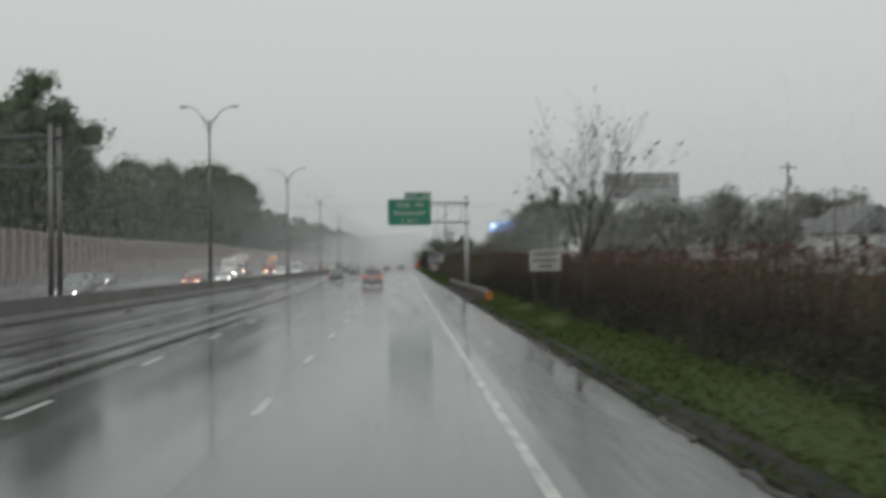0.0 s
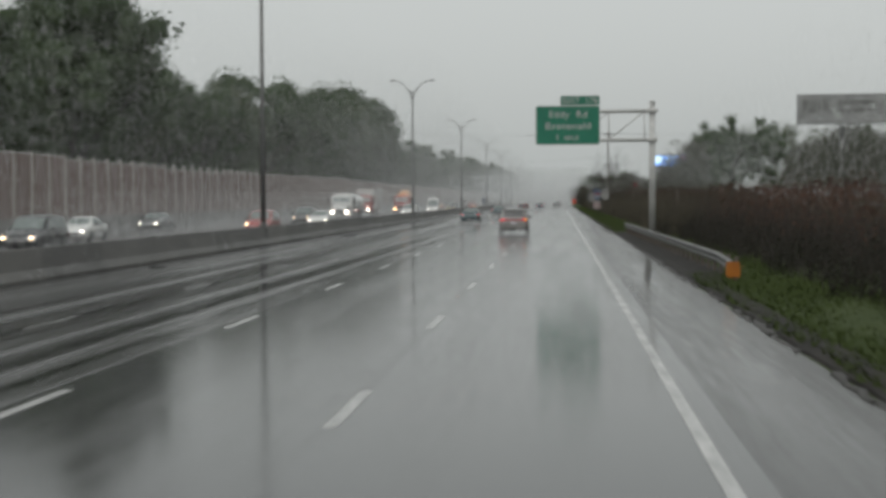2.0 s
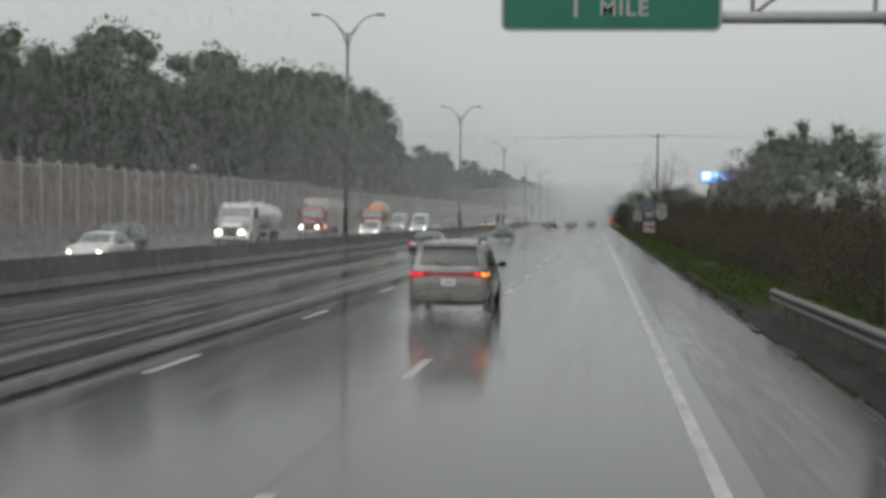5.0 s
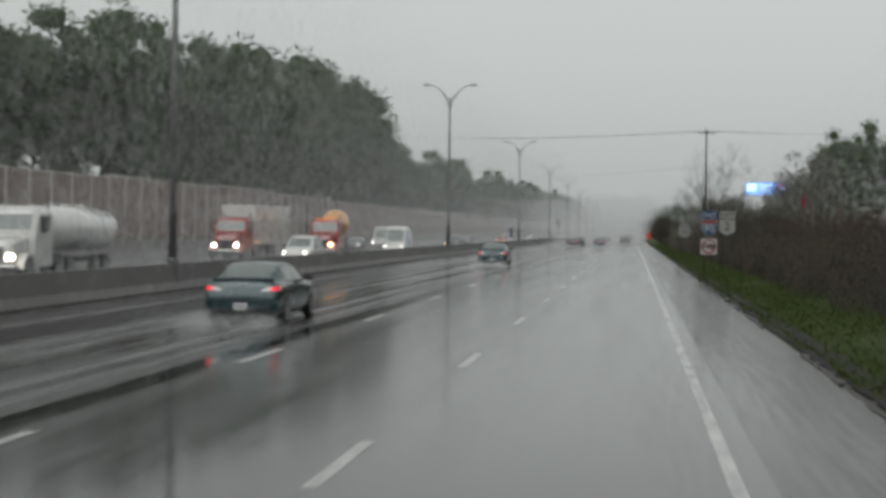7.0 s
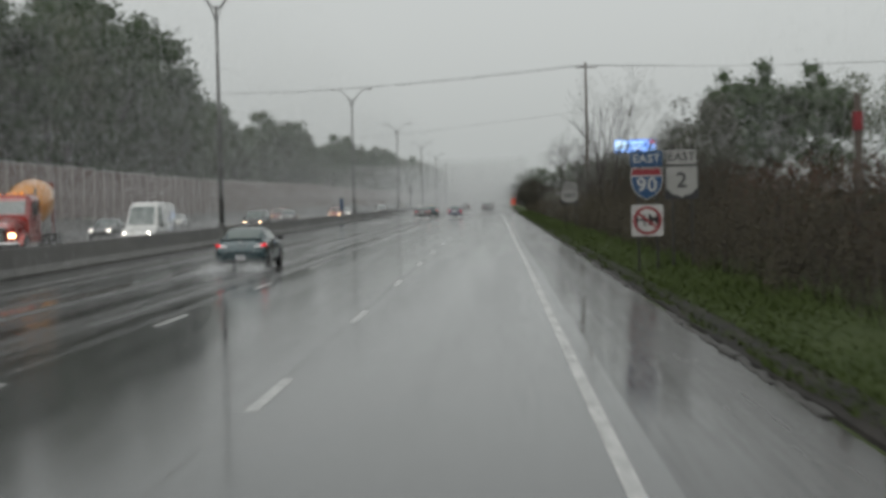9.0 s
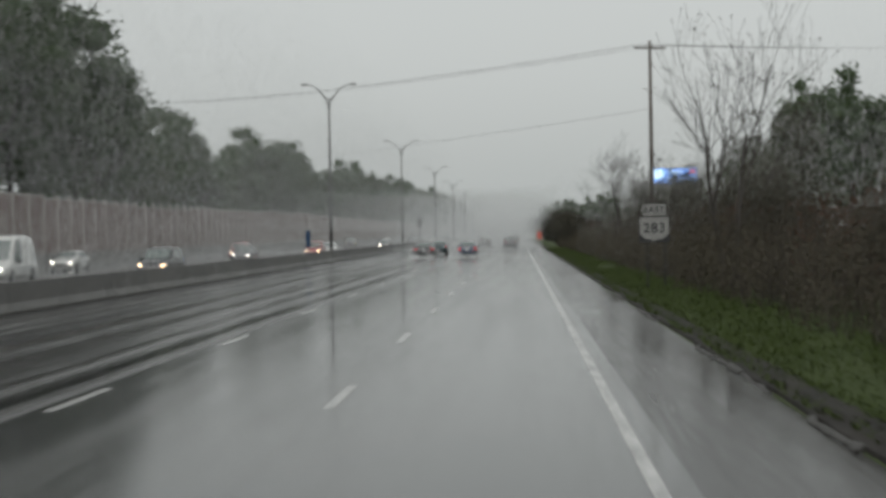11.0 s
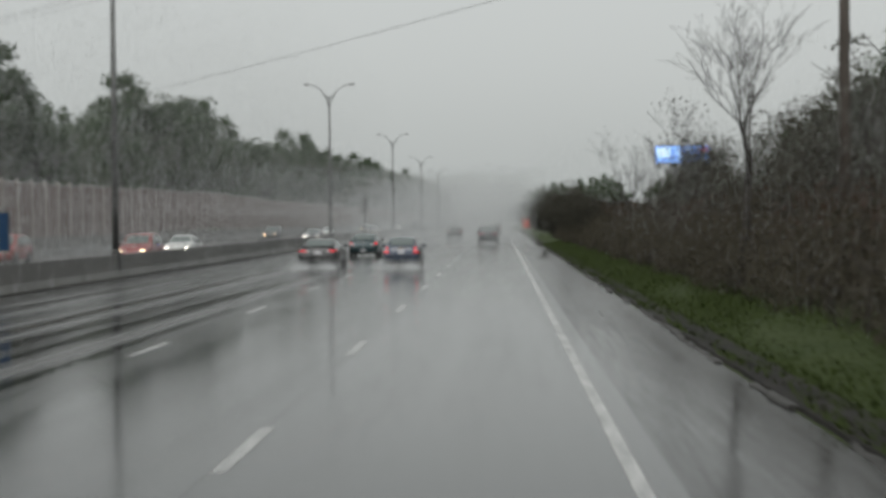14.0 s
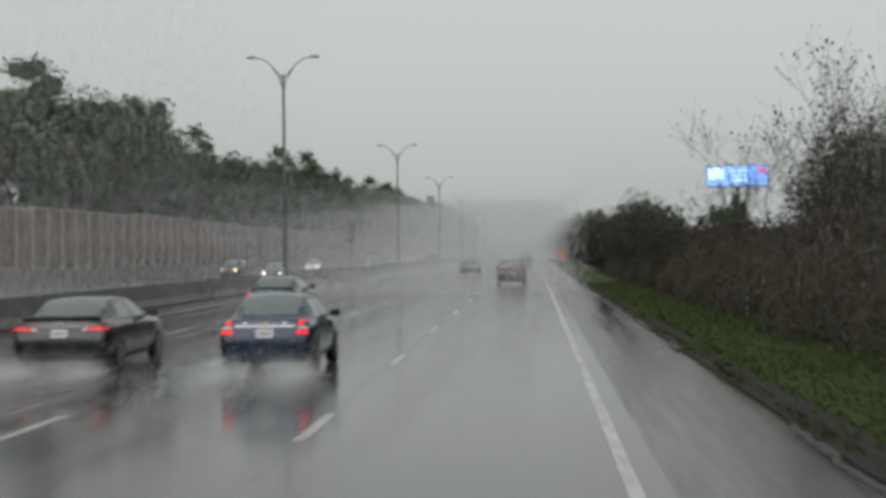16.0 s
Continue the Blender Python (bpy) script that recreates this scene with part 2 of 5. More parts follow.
def leaf_quads(c, size, rng, flat=0.5):
    """Leaf-shaped quads of the given sizes at points c, turned at random."""
    k = len(c)
    a = rng.normal(size=(k, 3))
    a[:, 2] *= flat
    a /= np.linalg.norm(a, axis=1)[:, None] + 1e-9
    b = rng.normal(size=(k, 3))
    b -= (b * a).sum(1)[:, None] * a
    b /= np.linalg.norm(b, axis=1)[:, None] + 1e-9
    s = (size * rng.uniform(0.6, 1.4, k))[:, None]
    return np.stack([c - a * s, c + b * s * 0.55, c + a * s, c - b * s * 0.55], axis=1)


# ---------- ground, carriageways and markings ----------
EDGE, LANE = 1.26, 3.66
Y0, Y1 = -120.0, 1500.0

g = Geo()
xs = [-3000, -400, -90, -60, -40, -36.5, -35, 3.9, 4.4, 5.2, 6.5, 9, 14, 25, 45, 90, 400, 3000]
zs = [-0.3, -0.3, 0.3, 0.3, 0.1, -0.05, -0.12, -0.12, 0.02, 0.10, 0.22, 0.30, 0.35, 0.3, 0.3, 0.2, -0.3, -0.3]
ys = [-1500, -200] + list(range(-100, 700, 8)) + [800, 1000, 1400, 2200, 4500]
rng = np.random.default_rng(3)
rows = []
for y in ys:
    rows.append([(x, y, z + (rng.uniform(-0.05, 0.06) if 4.5 < x < 60 else 0)) for x, z in zip(xs, zs)])
g.rings(rows, cap=False, closed=False)
tagged(part("ground", g, M_GROUND), "dark wet soil and weeds beside the motorway", "ground", kind="structure")


def strip(name, x0, x1, z, material, label, category, thick=0.1):
    g = Geo()
    g.box(((x0 + x1) / 2, (Y0 + Y1) / 2, z - thick / 2), (x1 - x0, Y1 - Y0, thick), cut=0.0015)
    return tagged(part(name, g, material), label, category, kind="structure")


road = strip("road", -6.3, EDGE + 0.35, 0.0, M_ROAD, "wet grey asphalt carriageway with standing rain water", "road")
strip("road_left_lanes", -13.4, -6.3, 0.0, M_ROADDARK, "darker wet asphalt of the two left lanes", "road")
strip("road_opposite", -32.6, -17.6, 0.0, M_ROAD, "wet asphalt carriageway for the oncoming traffic", "road")
g = Geo()
g.rings([[(EDGE + 0.35, y, -0.15), (EDGE + 0.35, y, -0.003), (2.3, y, -0.03), (3.62, y, -0.11), (3.62, y, -0.2)] for y in np.linspace(Y0, Y1, 60)])
tagged(part("shoulder", g, M_SHOULDER), "flooded asphalt hard shoulder falling towards the verge", "shoulder", kind="structure")
strip("shoulder_median", -15.1, -13.4, -0.004, M_SHOULDER, "wet asphalt strip along the median barrier", "shoulder")
strip("shoulder_median_opposite", -17.6, -15.75, -0.004, M_SHOULDER, "wet asphalt strip behind the median barrier", "shoulder")
strip("shoulder_opposite", -35.4, -32.6, -0.004, M_SHOULDER, "wet asphalt shoulder at the foot of the sound wall", "shoulder")

# painted lines lie 4 mm above the asphalt
for x, lab in ((EDGE, "solid white edge line"), (-13.2, "solid yellow-white median edge line"), (-17.9, "solid white median line"), (-32.3, "solid white edge line by the wall")):
    g = Geo()
    for y in np.arange(Y0, Y1, 30.0):
        g.box((x, y + 15, 0.003), (0.15, 29.99, 0.005), cut=0.002)
    tagged(part("edge_line", g, M_LINE if x > 0 else M_LINEFAINT), lab + " painted on wet asphalt", "road marking", kind="structure")
g = Geo()
g.box((0, 1.525, 0.003), (0.15, 3.05, 0.005), cut=0.002)
dash_mesh = g.mesh("lane_dash")
faint_mesh = g.mesh("faint_lane_dash")
PHASE = 6.92
for x in (EDGE - LANE, EDGE - 2 * LANE, EDGE - 3 * LANE, -21.6, -25.2, -28.8):
    ln = thing("lane_line", "broken white lane line on wet asphalt", "road marking", kind="structure")
    for k in range(-2, 60 if x > -15 else 45):
        d = part("lane_dash", dash_mesh if x > -7 else faint_mesh, M_LINE if x > -7 else M_LINEFAINT, ln)
        d.location = (x, PHASE + 12.19 * k, 0)

# dark joint of the two asphalt lanes, through the broken line
g = Geo()
for y in np.arange(Y0, Y1, 6.0):
    sway = [0.035 * noise.noise((0.3 * q, 5.0, 2.0)) for q in (y, y + 6.0)]
    wide = [0.048 + 0.045 * noise.noise((0.21 * q, 9.0, 4.0)) for q in (y, y + 6.0)]
    g.rings([[(EDGE - LANE - 0.03 + c - d, q, -0.001), (EDGE - LANE - 0.03 + c + d, q, -0.001), (EDGE - LANE - 0.03 + c + d * 0.8, q, 0.0022), (EDGE - LANE - 0.03 + c - d * 0.8, q, 0.0022)] for q, c, d in ((y, sway[0], wide[0]), (y + 6.0, sway[1], wide[1]))], cap=False)
tagged(part("lane_joint", g, M_SEAM), "dark tarred joint between the wet asphalt lanes", "road joint", kind="structure")

# ---------- right edge: crumbled kerb, dirt and guard rail ----------
kerb = thing("kerb", "low crumbled concrete kerb along the verge", "kerb", kind="structure")
kerb_meshes = []
for s in range(4):
    g = Geo()
    r = np.random.default_rng(20 + s)
    rows = []
    for i in range(7):
        y = i * 0.5
        h, w = 0.055 + r.uniform(-0.03, 0.02), 0.14 + r.uniform(-0.07, 0.07)
        j = r.uniform(-0.05, 0.05)
        rows.append([(j, y, -0.1), (j + 0.01, y, h * 0.6), (j + 0.04, y, h), (j + w, y, h + r.uniform(-0.015, 0.01)), (j + w + 0.05, y, -0.1)])
    g.rings(rows)
    kerb_meshes.append(g.mesh("kerb_stone"))
crumble = random.Random(4)
for k in range(190):
    if crumble.random() < 0.3:
        continue
    q = part("kerb_stone", kerb_meshes[k % 4], M_KERB, kerb)
    q.location = (3.54 + 0.03 * math.sin(k * 0.7), 10 + k * 3.04, -0.125 + 0.01 * math.sin(k * 1.9))
    q.rotation_euler = (0, 0, 0.012 * math.sin(k * 2.3))
rng = np.random.default_rng(5)
g = Geo()
rows = []
for i in range(1300):
    y = 8 + 0.5 * i
    w = 0.14 + 0.05 * noise.noise((y * 0.23, 0, 3)) + 0.05 * noise.noise((y * 0.9, 2, 3))
    wide = 0.75 * float(np.interp(y, [106, 114, 168, 174], [0, 1, 1, 0]))
    rows.append([(3.80 - w, y, -0.16), (3.82 - w * 0.8, y, -0.07), (3.84, y, -0.03 + 0.02 * noise.noise((y, 7, 1))), (3.92, y, 0.01 + 0.04 * noise.noise((y * 0.9, 4, 1))), (3.98 + w + wide, y, 0.025 + 0.09 * wide), (4.4 + w + wide, y, -0.06)])
g.rings(rows, cap=False, closed=False)
tagged(part("dirt_strip", g, M_DIRT), "black mud and washed grit along the kerb", "dirt", kind="structure")

rail = thing("guard_rail", "wet galvanised steel guard rail with an orange end marker", "guard rail")
rp = lambda y: 4.56 - 0.38 * (y - 107.1) / 60.6
prof = [(0.0, 0.40), (-0.08, 0.45), (-0.08, 0.50), (0.0, 0.555), (-0.08, 0.61), (-0.08, 0.66), (0.0, 0.71)]
for k in range(16):
    ya, yb = 107.3 + k * 3.78, 107.3 + (k + 1) * 3.78 + 0.1
    g = Geo()
    off = 0.002 * (k % 2)
    rows = []
    for y in np.linspace(ya, yb, 4):
        dip = -0.12 * max(0, 1 - (y - 107.3) / 4)
        front = [(rp(y) + a - off, y, b + dip) for a, b in prof]
        rows.append(front + [(a + 0.012, y, b) for a, y, b in front[::-1]])
    g.rings(rows)
    part("rail_beam", g, M_RAIL, rail)
pg = Geo()
pg.box((0.12, 0, 0.34), (0.10, 0.15, 0.72), cut=0.012)
pm = pg.mesh("rail_post")
for k in range(33):
    y = 107.6 + k * 1.9
    q = part("rail_post", pm, M_WOOD, rail, "dark timber guard-rail post" if k == 0 else "")
    q.location = (rp(y), y, 0)
g = Geo()
g.slab([(-0.16, -0.2), (0.16, -0.2), (0.19, -0.1), (0.19, 0.16), (0.12, 0.23), (-0.12, 0.23), (-0.19, 0.16), (-0.19, -0.1)], 0.05, (rp(107) - 0.03, 107.1, 0.36))
part("end_marker", g, M_ORANGE, rail, "orange reflective rail end marker")

# ---------- median barrier ----------
barrier = thing("median_barrier", "rain-dark concrete median barrier between the carriageways", "barrier", kind="structure")
g = Geo()
half = [(0.31, 0), (0.31, 0.08), (0.18, 0.33), (0.085, 0.93), (0.07, 0.95)]
ring = [(a, b) for a, b in half] + [(-a, b) for a, b in half[::-1]]
g.rings([[(a, y, b) for a, b in ring] for y in (0.012, 0.05, 5.95, 5.988)])
bar_mesh = g.mesh("barrier_section")
for k in range(200):
    q = part("barrier_section", bar_mesh, M_CONC, barrier)
    q.location = (-15.43, 20 + 6 * k, 0)

# ---------- sound wall along the far side ----------
swall = thing("sound_wall", "pink-brown precast sound wall with pale joint posts", "wall", kind="structure")
g = Geo()
g.box((0, 1.83, 3.35), (0.18, 3.46, 4.3), cut=0.02)
for z in (2.0, 3.1, 4.2):
    g.box((0.092, 1.83, z), (0.015, 3.4, 0.05), cut=0.005)
panel_mesh = g.mesh("wall_panel")
g = Geo()
g.box((0.02, 0, 2.8), (0.3, 0.2, 5.6), cut=0.03)
g.box((0.02, 0, 5.63), (0.34, 0.26, 0.06), cut=0.02)
wpost_mesh = g.mesh("wall_post")
g = Geo()
g.box((0.06, 1.83, 0.55), (0.34, 3.46, 1.3), cut=0.04)
foot_mesh = g.mesh("wall_foot")
g = Geo()
g.box((0.0, 1.83, 5.54), (0.28, 3.46, 0.09), cut=0.02)
cope_mesh = g.mesh("wall_cope")
WX = -36.0
for k in range(300):
    y = 60 + 3.66 * k
    step = 0.18 * math.floor(1.6 * math.sin(k * 0.11) + 0.5)
    for nm, me, mt in (("wall_panel", panel_mesh, M_WALL), ("wall_post", wpost_mesh, M_POST), ("wall_foot", foot_mesh, M_WALLFOOT), ("wall_cope", cope_mesh, M_POST)):
        q = part(nm, me, mt, swall)
        q.location = (WX, y, step if nm in ("wall_panel", "wall_cope") else 0)


# ---------- street lamps on the median ----------
def street_lamp():
    t = thing("street_lamp", "tall grey street lamp with two curved arms on the median", "street lamp", "street lamps along the median")
    g = Geo()
    g.tube([(0, 0, 0), (0, 0, 1.1), (0, 0, 1.15)], [0.24, 0.2, 0.15], 10)
    part("base", g, M_POLE, t)
    g = Geo()
    g.tube([(0, 0, 1.1), (0, 0, 7), (0, 0, 13.6)], [0.14, 0.115, 0.085], 10)
    part("pole", g, M_POLE, t, smooth=True)
    for s in (-1, 1):
        g = Geo()
        g.tube([(0, 0, 12.6), (s * 0.3, 0, 13.5), (s * 0.8, 0, 14.25), (s * 1.3, 0, 14.6), (s * 1.85, 0, 14.72)], [0.05, 0.045, 0.042, 0.04, 0.035], 6)
        g.tube([(0, 0, 13.3), (s * 0.38, 0, 13.75), (s * 0.78, 0, 14.2)], 0.03, 6)
        arm = part("arm", g, M_POLE, t, smooth=True)
        h = Geo()
        rows = []
        for x, w, z0, z1 in ((1.7, 0.05, 14.69, 14.76), (1.85, 0.13, 14.66, 14.8), (2.2, 0.15, 14.65, 14.8), (2.35, 0.08, 14.68, 14.76)):
            rows.append([(s * x, a * w, z0 + (z1 - z0) * (b + 1) / 2) for a, b in ((-1, -0.6), (-0.6, -1), (0.6, -1), (1, -0.6), (1, 0.4), (0.5, 1), (-0.5, 1), (-1, 0.4))])
        h.rings(rows)
        head = part("lamp_head", h, M_LAMP, arm)
        e = Geo()
        e.box((s * 2.05, 0, 14.64), (0.4, 0.22, 0.03), cut=0.01)
        part("lens", e, M_LENS, arm)
    return t


lamp = street_lamp()
lamp.matrix_basis = pose(-15.43, 145.6, 0)
for y in (62.0, 229.7, 312.2, 397.9, 479.2, 564.6, 648.0, 731.0, 815.0, 900.0):
    copy_thing(lamp, pose(-15.43, y, 0))


# ---------- lettering ----------
def words(text, size, material, parent, at, squash=1.0):
    """Upright lettering on a sign's face, read from the road (towards -y)."""
    cu = bpy.data.curves.new("text", "FONT")
    cu.body, cu.size, cu.align_x, cu.align_y, cu.extrude, cu.space_character, cu.offset = text, size, "CENTER", "CENTER", 0.004, 1.1, 0.014 * size
    tmp = bpy.data.objects.new("text", cu)
    scene.collection.objects.link(tmp)
    bpy.context.view_layer.update()
    me = bpy.data.meshes.new_from_object(tmp.evaluated_get(bpy.context.evaluated_depsgraph_get()))
    bpy.data.objects.remove(tmp)
    me.transform(Matrix.Translation(at) @ pose(0, 0, 0, 90, 0, 0) @ Matrix.Diagonal((squash, 1, 1, 1)))
    # every letter is a piece of its own
    root = list(range(len(me.vertices)))

    def top(i):
        while root[i] != i:
            root[i] = root[root[i]]
            i = root[i]
        return i

    faces = [tuple(p.vertices) for p in me.polygons]
    for f in faces:
        for i in f[1:]:
            root[top(i)] = top(f[0])
    pts = [tuple(v.co) for v in me.vertices]
    by_root = {}
    for f in faces:
        by_root.setdefault(top(f[0]), []).append(f)
    # extruded text repeats its rims: pieces that share a place belong to one letter
    groups = []
    for fs in by_root.values():
        xs = [pts[i][0] for f in fs for i in f]
        groups.append([min(xs), max(xs), fs])
    groups.sort(key=lambda q: q[0])
    merged = []
    for lo, hi, fs in groups:
        if merged and lo < merged[-1][1] - 0.004:
            merged[-1][1] = max(hi, merged[-1][1])
            merged[-1][2].extend(fs)
        else:
            merged.append([lo, hi, list(fs)])
    for lo, hi, fs in merged:
        used = sorted({i for f in fs for i in f})
        again = {i: k for k, i in enumerate(used)}
        part("letter", Geo().add([pts[i] for i in used], [tuple(again[i] for i in f) for f in fs]), material, parent)


def rounded(w, h, r, n=4):
    out = []
    for cx, cz, a0 in ((w / 2 - r, -h / 2 + r, -90), (w / 2 - r, h / 2 - r, 0), (-w / 2 + r, h / 2 - r, 90), (-w / 2 + r, -h / 2 + r, 180)):
        for i in range(n + 1):
            a = radians(a0 + 90 * i / n)
            out.append((cx + r * math.cos(a), cz + r * math.sin(a)))
    return out


def plate(parent, at, w, h, face, rim, name="sign_panel", r=0.05, rim_w=0.03, label=""):
    """A sign panel with a thin border of another colour round its face."""
    g = Geo()
    g.slab(rounded(w, h, r), 0.03, at)
    p = part(name, g, rim, parent, label)
    g = Geo()
    g.slab(rounded(w - 2 * rim_w, h - 2 * rim_w, max(r - rim_w, 0.01)), 0.004, (at[0], at[1] - 0.018, at[2]))
    part("face", g, face, p)
    return p


# ---------- cantilever sign gantry over the right-hand lane ----------
GY = 159.7
gan = thing("sign_gantry", "galvanised steel cantilever gantry with a green exit sign", "sign gantry")
g = Geo()
g.tube([(5.42, GY, 0.25), (5.42, GY, 4), (5.42, GY, 8.0)], [0.20, 0.19, 0.175], 14)
part("post", g, M_STEEL, gan, smooth=True)
g = Geo()
g.tube([(5.42, GY, -0.1), (5.42, GY, 0.3), (5.42, GY, 0.34)], [0.5, 0.5, 0.45], 14)
part("footing", g, M_KERB, gan, "round concrete footing")
g = Geo()
g.tube([(5.42, GY, 7.9), (5.42, GY, 8.06), (5.42, GY, 8.12)], [0.19, 0.185, 0.10], 12)
part("post_cap", g, M_STEEL, gan)
for z in (5.78, 7.5):
    g = Geo()
    g.tube([(5.5, GY - 0.02, z), (-1.3, GY - 0.02, z)], 0.11, 8)
    part("chord", g, M_STEEL, gan, smooth=True)
    g = Geo()
    g.box((5.42, GY - 0.02, z), (0.62, 0.6, 0.24), cut=0.05)
    part("clamp", g, M_STEEL, gan)
for a, b in (((4.95, 7.45), (4.95, 5.83)), ((2.85, 7.45), (2.85, 5.83)), ((4.9, 7.42), (2.9, 5.86)), ((2.8, 7.42), (0.9, 5.86)), ((0.8, 7.45), (0.8, 5.83)), ((0.75, 7.42), (-1.2, 5.86))):
    g = Geo()
    g.tube([(a[0], GY - 0.02, a[1]), (b[0], GY - 0.02, b[1])], 0.04, 6)
    part("brace", g, M_STEEL, gan, smooth=True)
SY = GY - 0.2
sp = plate(gan, (0.395, SY, 6.68), 3.84, 2.34, M_GREEN, M_WHITE, "exit_sign", 0.14, 0.05, "green exit sign with white lettering and border")
words("Eddy  Rd", 0.58, M_WHITE, sp, (0.42, SY - 0.024, 7.32))
words("Bratenahl", 0.58, M_WHITE, sp, (0.42, SY - 0.024, 6.62), squash=1.12)
words("1", 0.55, M_WHITE, sp, (-0.22, SY - 0.024, 5.93))
words("MILE", 0.40, M_WHITE, sp, (0.62, SY - 0.024, 5.91))
tp = plate(gan, (1.13, SY, 8.15), 2.35, 0.58, M_GREEN, M_WHITE, "exit_tab", 0.08, 0.04, "small green exit number plate")
words("EXIT  178", 0.46, M_WHITE, tp, (1.13, SY - 0.024, 8.14))
for x in (-0.9, 0.4, 1.7):
    g = Geo()
    g.box((x, GY - 0.13, 6.66), (0.08, 0.1, 2.2), cut=0.01)
    part("hanger", g, M_STEEL, gan)

# ---------- gantry on the median, seen from behind, over the oncoming lanes ----------
mg = thing("median_gantry", "dark steel gantry with sign backs over the oncoming carriageway", "sign gantry")
for dy in (-0.9, 0.9):
    g = Geo()
    g.tube([(-15.9, 92 + dy, 0), (-15.9, 92 + dy, 8.6)], [0.13, 0.10], 10)
    part("post", g, M_POLE, mg, smooth=True)
for z in (6.7, 8.1):
    g = Geo()
    g.tube([(-15.6, 92, z), (-28, 92, z)], 0.09, 8)
    part("chord", g, M_POLE, mg, smooth=True)
    g = Geo()
    g.tube([(-15.9, 91.1, z), (-15.9, 92.9, z)], 0.08, 8)
    part("cross_tie", g, M_POLE, mg)
for k in range(7):
    x = -16.5 - 1.75 * k
    g = Geo()
    g.tube([(x, 92, 6.7), (x - 0.87, 92, 8.1), (x - 1.75, 92, 6.7)], 0.04, 6)
    part("brace", g, M_POLE, mg)
g = Geo()
g.slab(rounded(5.2, 2.9, 0.15), 0.05, (-24.5, 92.25, 7.4))
part("sign_panel", g, M_STEEL, mg, "grey back of a large road sign")


# ---------- road signs on posts ----------
def legs(t, xs, y, top, material=M_SIGNPOST, w=0.06):
    for x in xs:
        g = Geo()
        g.box((x, y + 0.05, top / 2), (w, 0.05, top + 0.3), cut=0.008)
        part("post", g, material, t)


ws = thing("lane_sign", "dull white rectangular sign with dark lettering on two posts", "road sign")
legs(ws, (5.1, 5.95), 83.4, 2.7, M_SIGNPOST, 0.08)
wp = plate(ws, (5.52, 83.36, 2.30), 1.26, 0.88, M_DULLWHITE, M_DULLWHITE, "sign_panel", 0.04, 0.02)
# lettering too blurred to read
for z, w in ((2.55, 0.95), (2.29, 0.98), (2.06, 0.55)):
    g = Geo()
    g.box((5.52, 83.335, z), (w, 0.006, 0.14), cut=0.002)
    part("lettering_bar", g, M_POLE, wp)

SHIELD = [(-0.44, 0.30), (-0.40, 0.42), (-0.30, 0.45), (-0.15, 0.41), (0, 0.44), (0.15, 0.41), (0.30, 0.45), (0.40, 0.42), (0.44, 0.30), (0.45, 0.05), (0.38, -0.18), (0.22, -0.36), (0, -0.46), (-0.22, -0.36), (-0.38, -0.18), (-0.45, 0.05)]
STATE = [(-0.45, 0.42), (0.45, 0.42), (0.45, -0.16), (0.36, -0.26), (0.22, -0.36), (0.10, -0.36), (0, -0.43), (-0.12, -0.36), (-0.26, -0.34), (-0.36, -0.24), (-0.45, -0.18)]


def scaled(o, kx, kz):
    return [(a * kx, b * kz) for a, b in o[::-1]]


ia = thing("interstate_sign", "blue and red route shield with a no-hazard plate on two posts", "road sign", "route signs in the verge")
IX, IY = 4.63, 267.5
legs(ia, (4.38, 4.92), IY, 3.4)
ep = plate(ia, (IX, IY, 3.26), 0.92, 0.45, M_BLUE, M_BLUE, "direction_plate", 0.04, 0.01)
words("EAST", 0.33, M_WHITE, ep, (IX, IY - 0.024, 3.26))
g = Geo()
g.slab(scaled(SHIELD, 1.03, 1.03), 0.03, (IX, IY, 2.56))
sh = part("shield", g, M_WHITE, ia, "blue route shield with a red band")
g = Geo()
g.slab(scaled([(-0.44, 0.2), (0.44, 0.2), (0.45, 0.05), (0.38, -0.18), (0.22, -0.36), (0, -0.46), (-0.22, -0.36), (-0.38, -0.18), (-0.45, 0.05)], 0.97, 0.97), 0.006, (IX, IY - 0.019, 2.56))
part("shield_field", g, M_BLUE, sh)
g = Geo()
g.slab(scaled([(-0.44, 0.24), (-0.44, 0.30), (-0.40, 0.42), (-0.30, 0.45), (-0.15, 0.41), (0, 0.44), (0.15, 0.41), (0.30, 0.45), (0.40, 0.42), (0.44, 0.30), (0.44, 0.24)], 0.97, 0.97), 0.006, (IX, IY - 0.019, 2.56))
part("shield_band", g, M_RED, sh)
words("90", 0.56, M_WHITE, sh, (IX, IY - 0.024, 2.50))
hp = plate(ia, (IX, IY, 1.49), 0.91, 0.91, M_WHITE, M_WHITE, "prohibition_plate", 0.05, 0.012)
words("HM", 0.47, M_BLACK, hp, (IX, IY - 0.022, 1.49))
g = Geo()
rows = []
for i in range(25):
    a = 2 * math.pi * i / 24
    rows.append([(IX + r * math.cos(a), IY + d, 1.49 + r * math.sin(a)) for r, d in ((0.33, -0.020), (0.33, -0.028), (0.41, -0.028), (0.41, -0.020))])
g.rings(rows, cap=False)
g.box((IX, IY - 0.026, 1.49), (0.70, 0.008, 0.07), cut=0.002, turn=Euler((0, radians(38), 0)).to_matrix())
part("prohibition_ring", g, M_RED, hp)


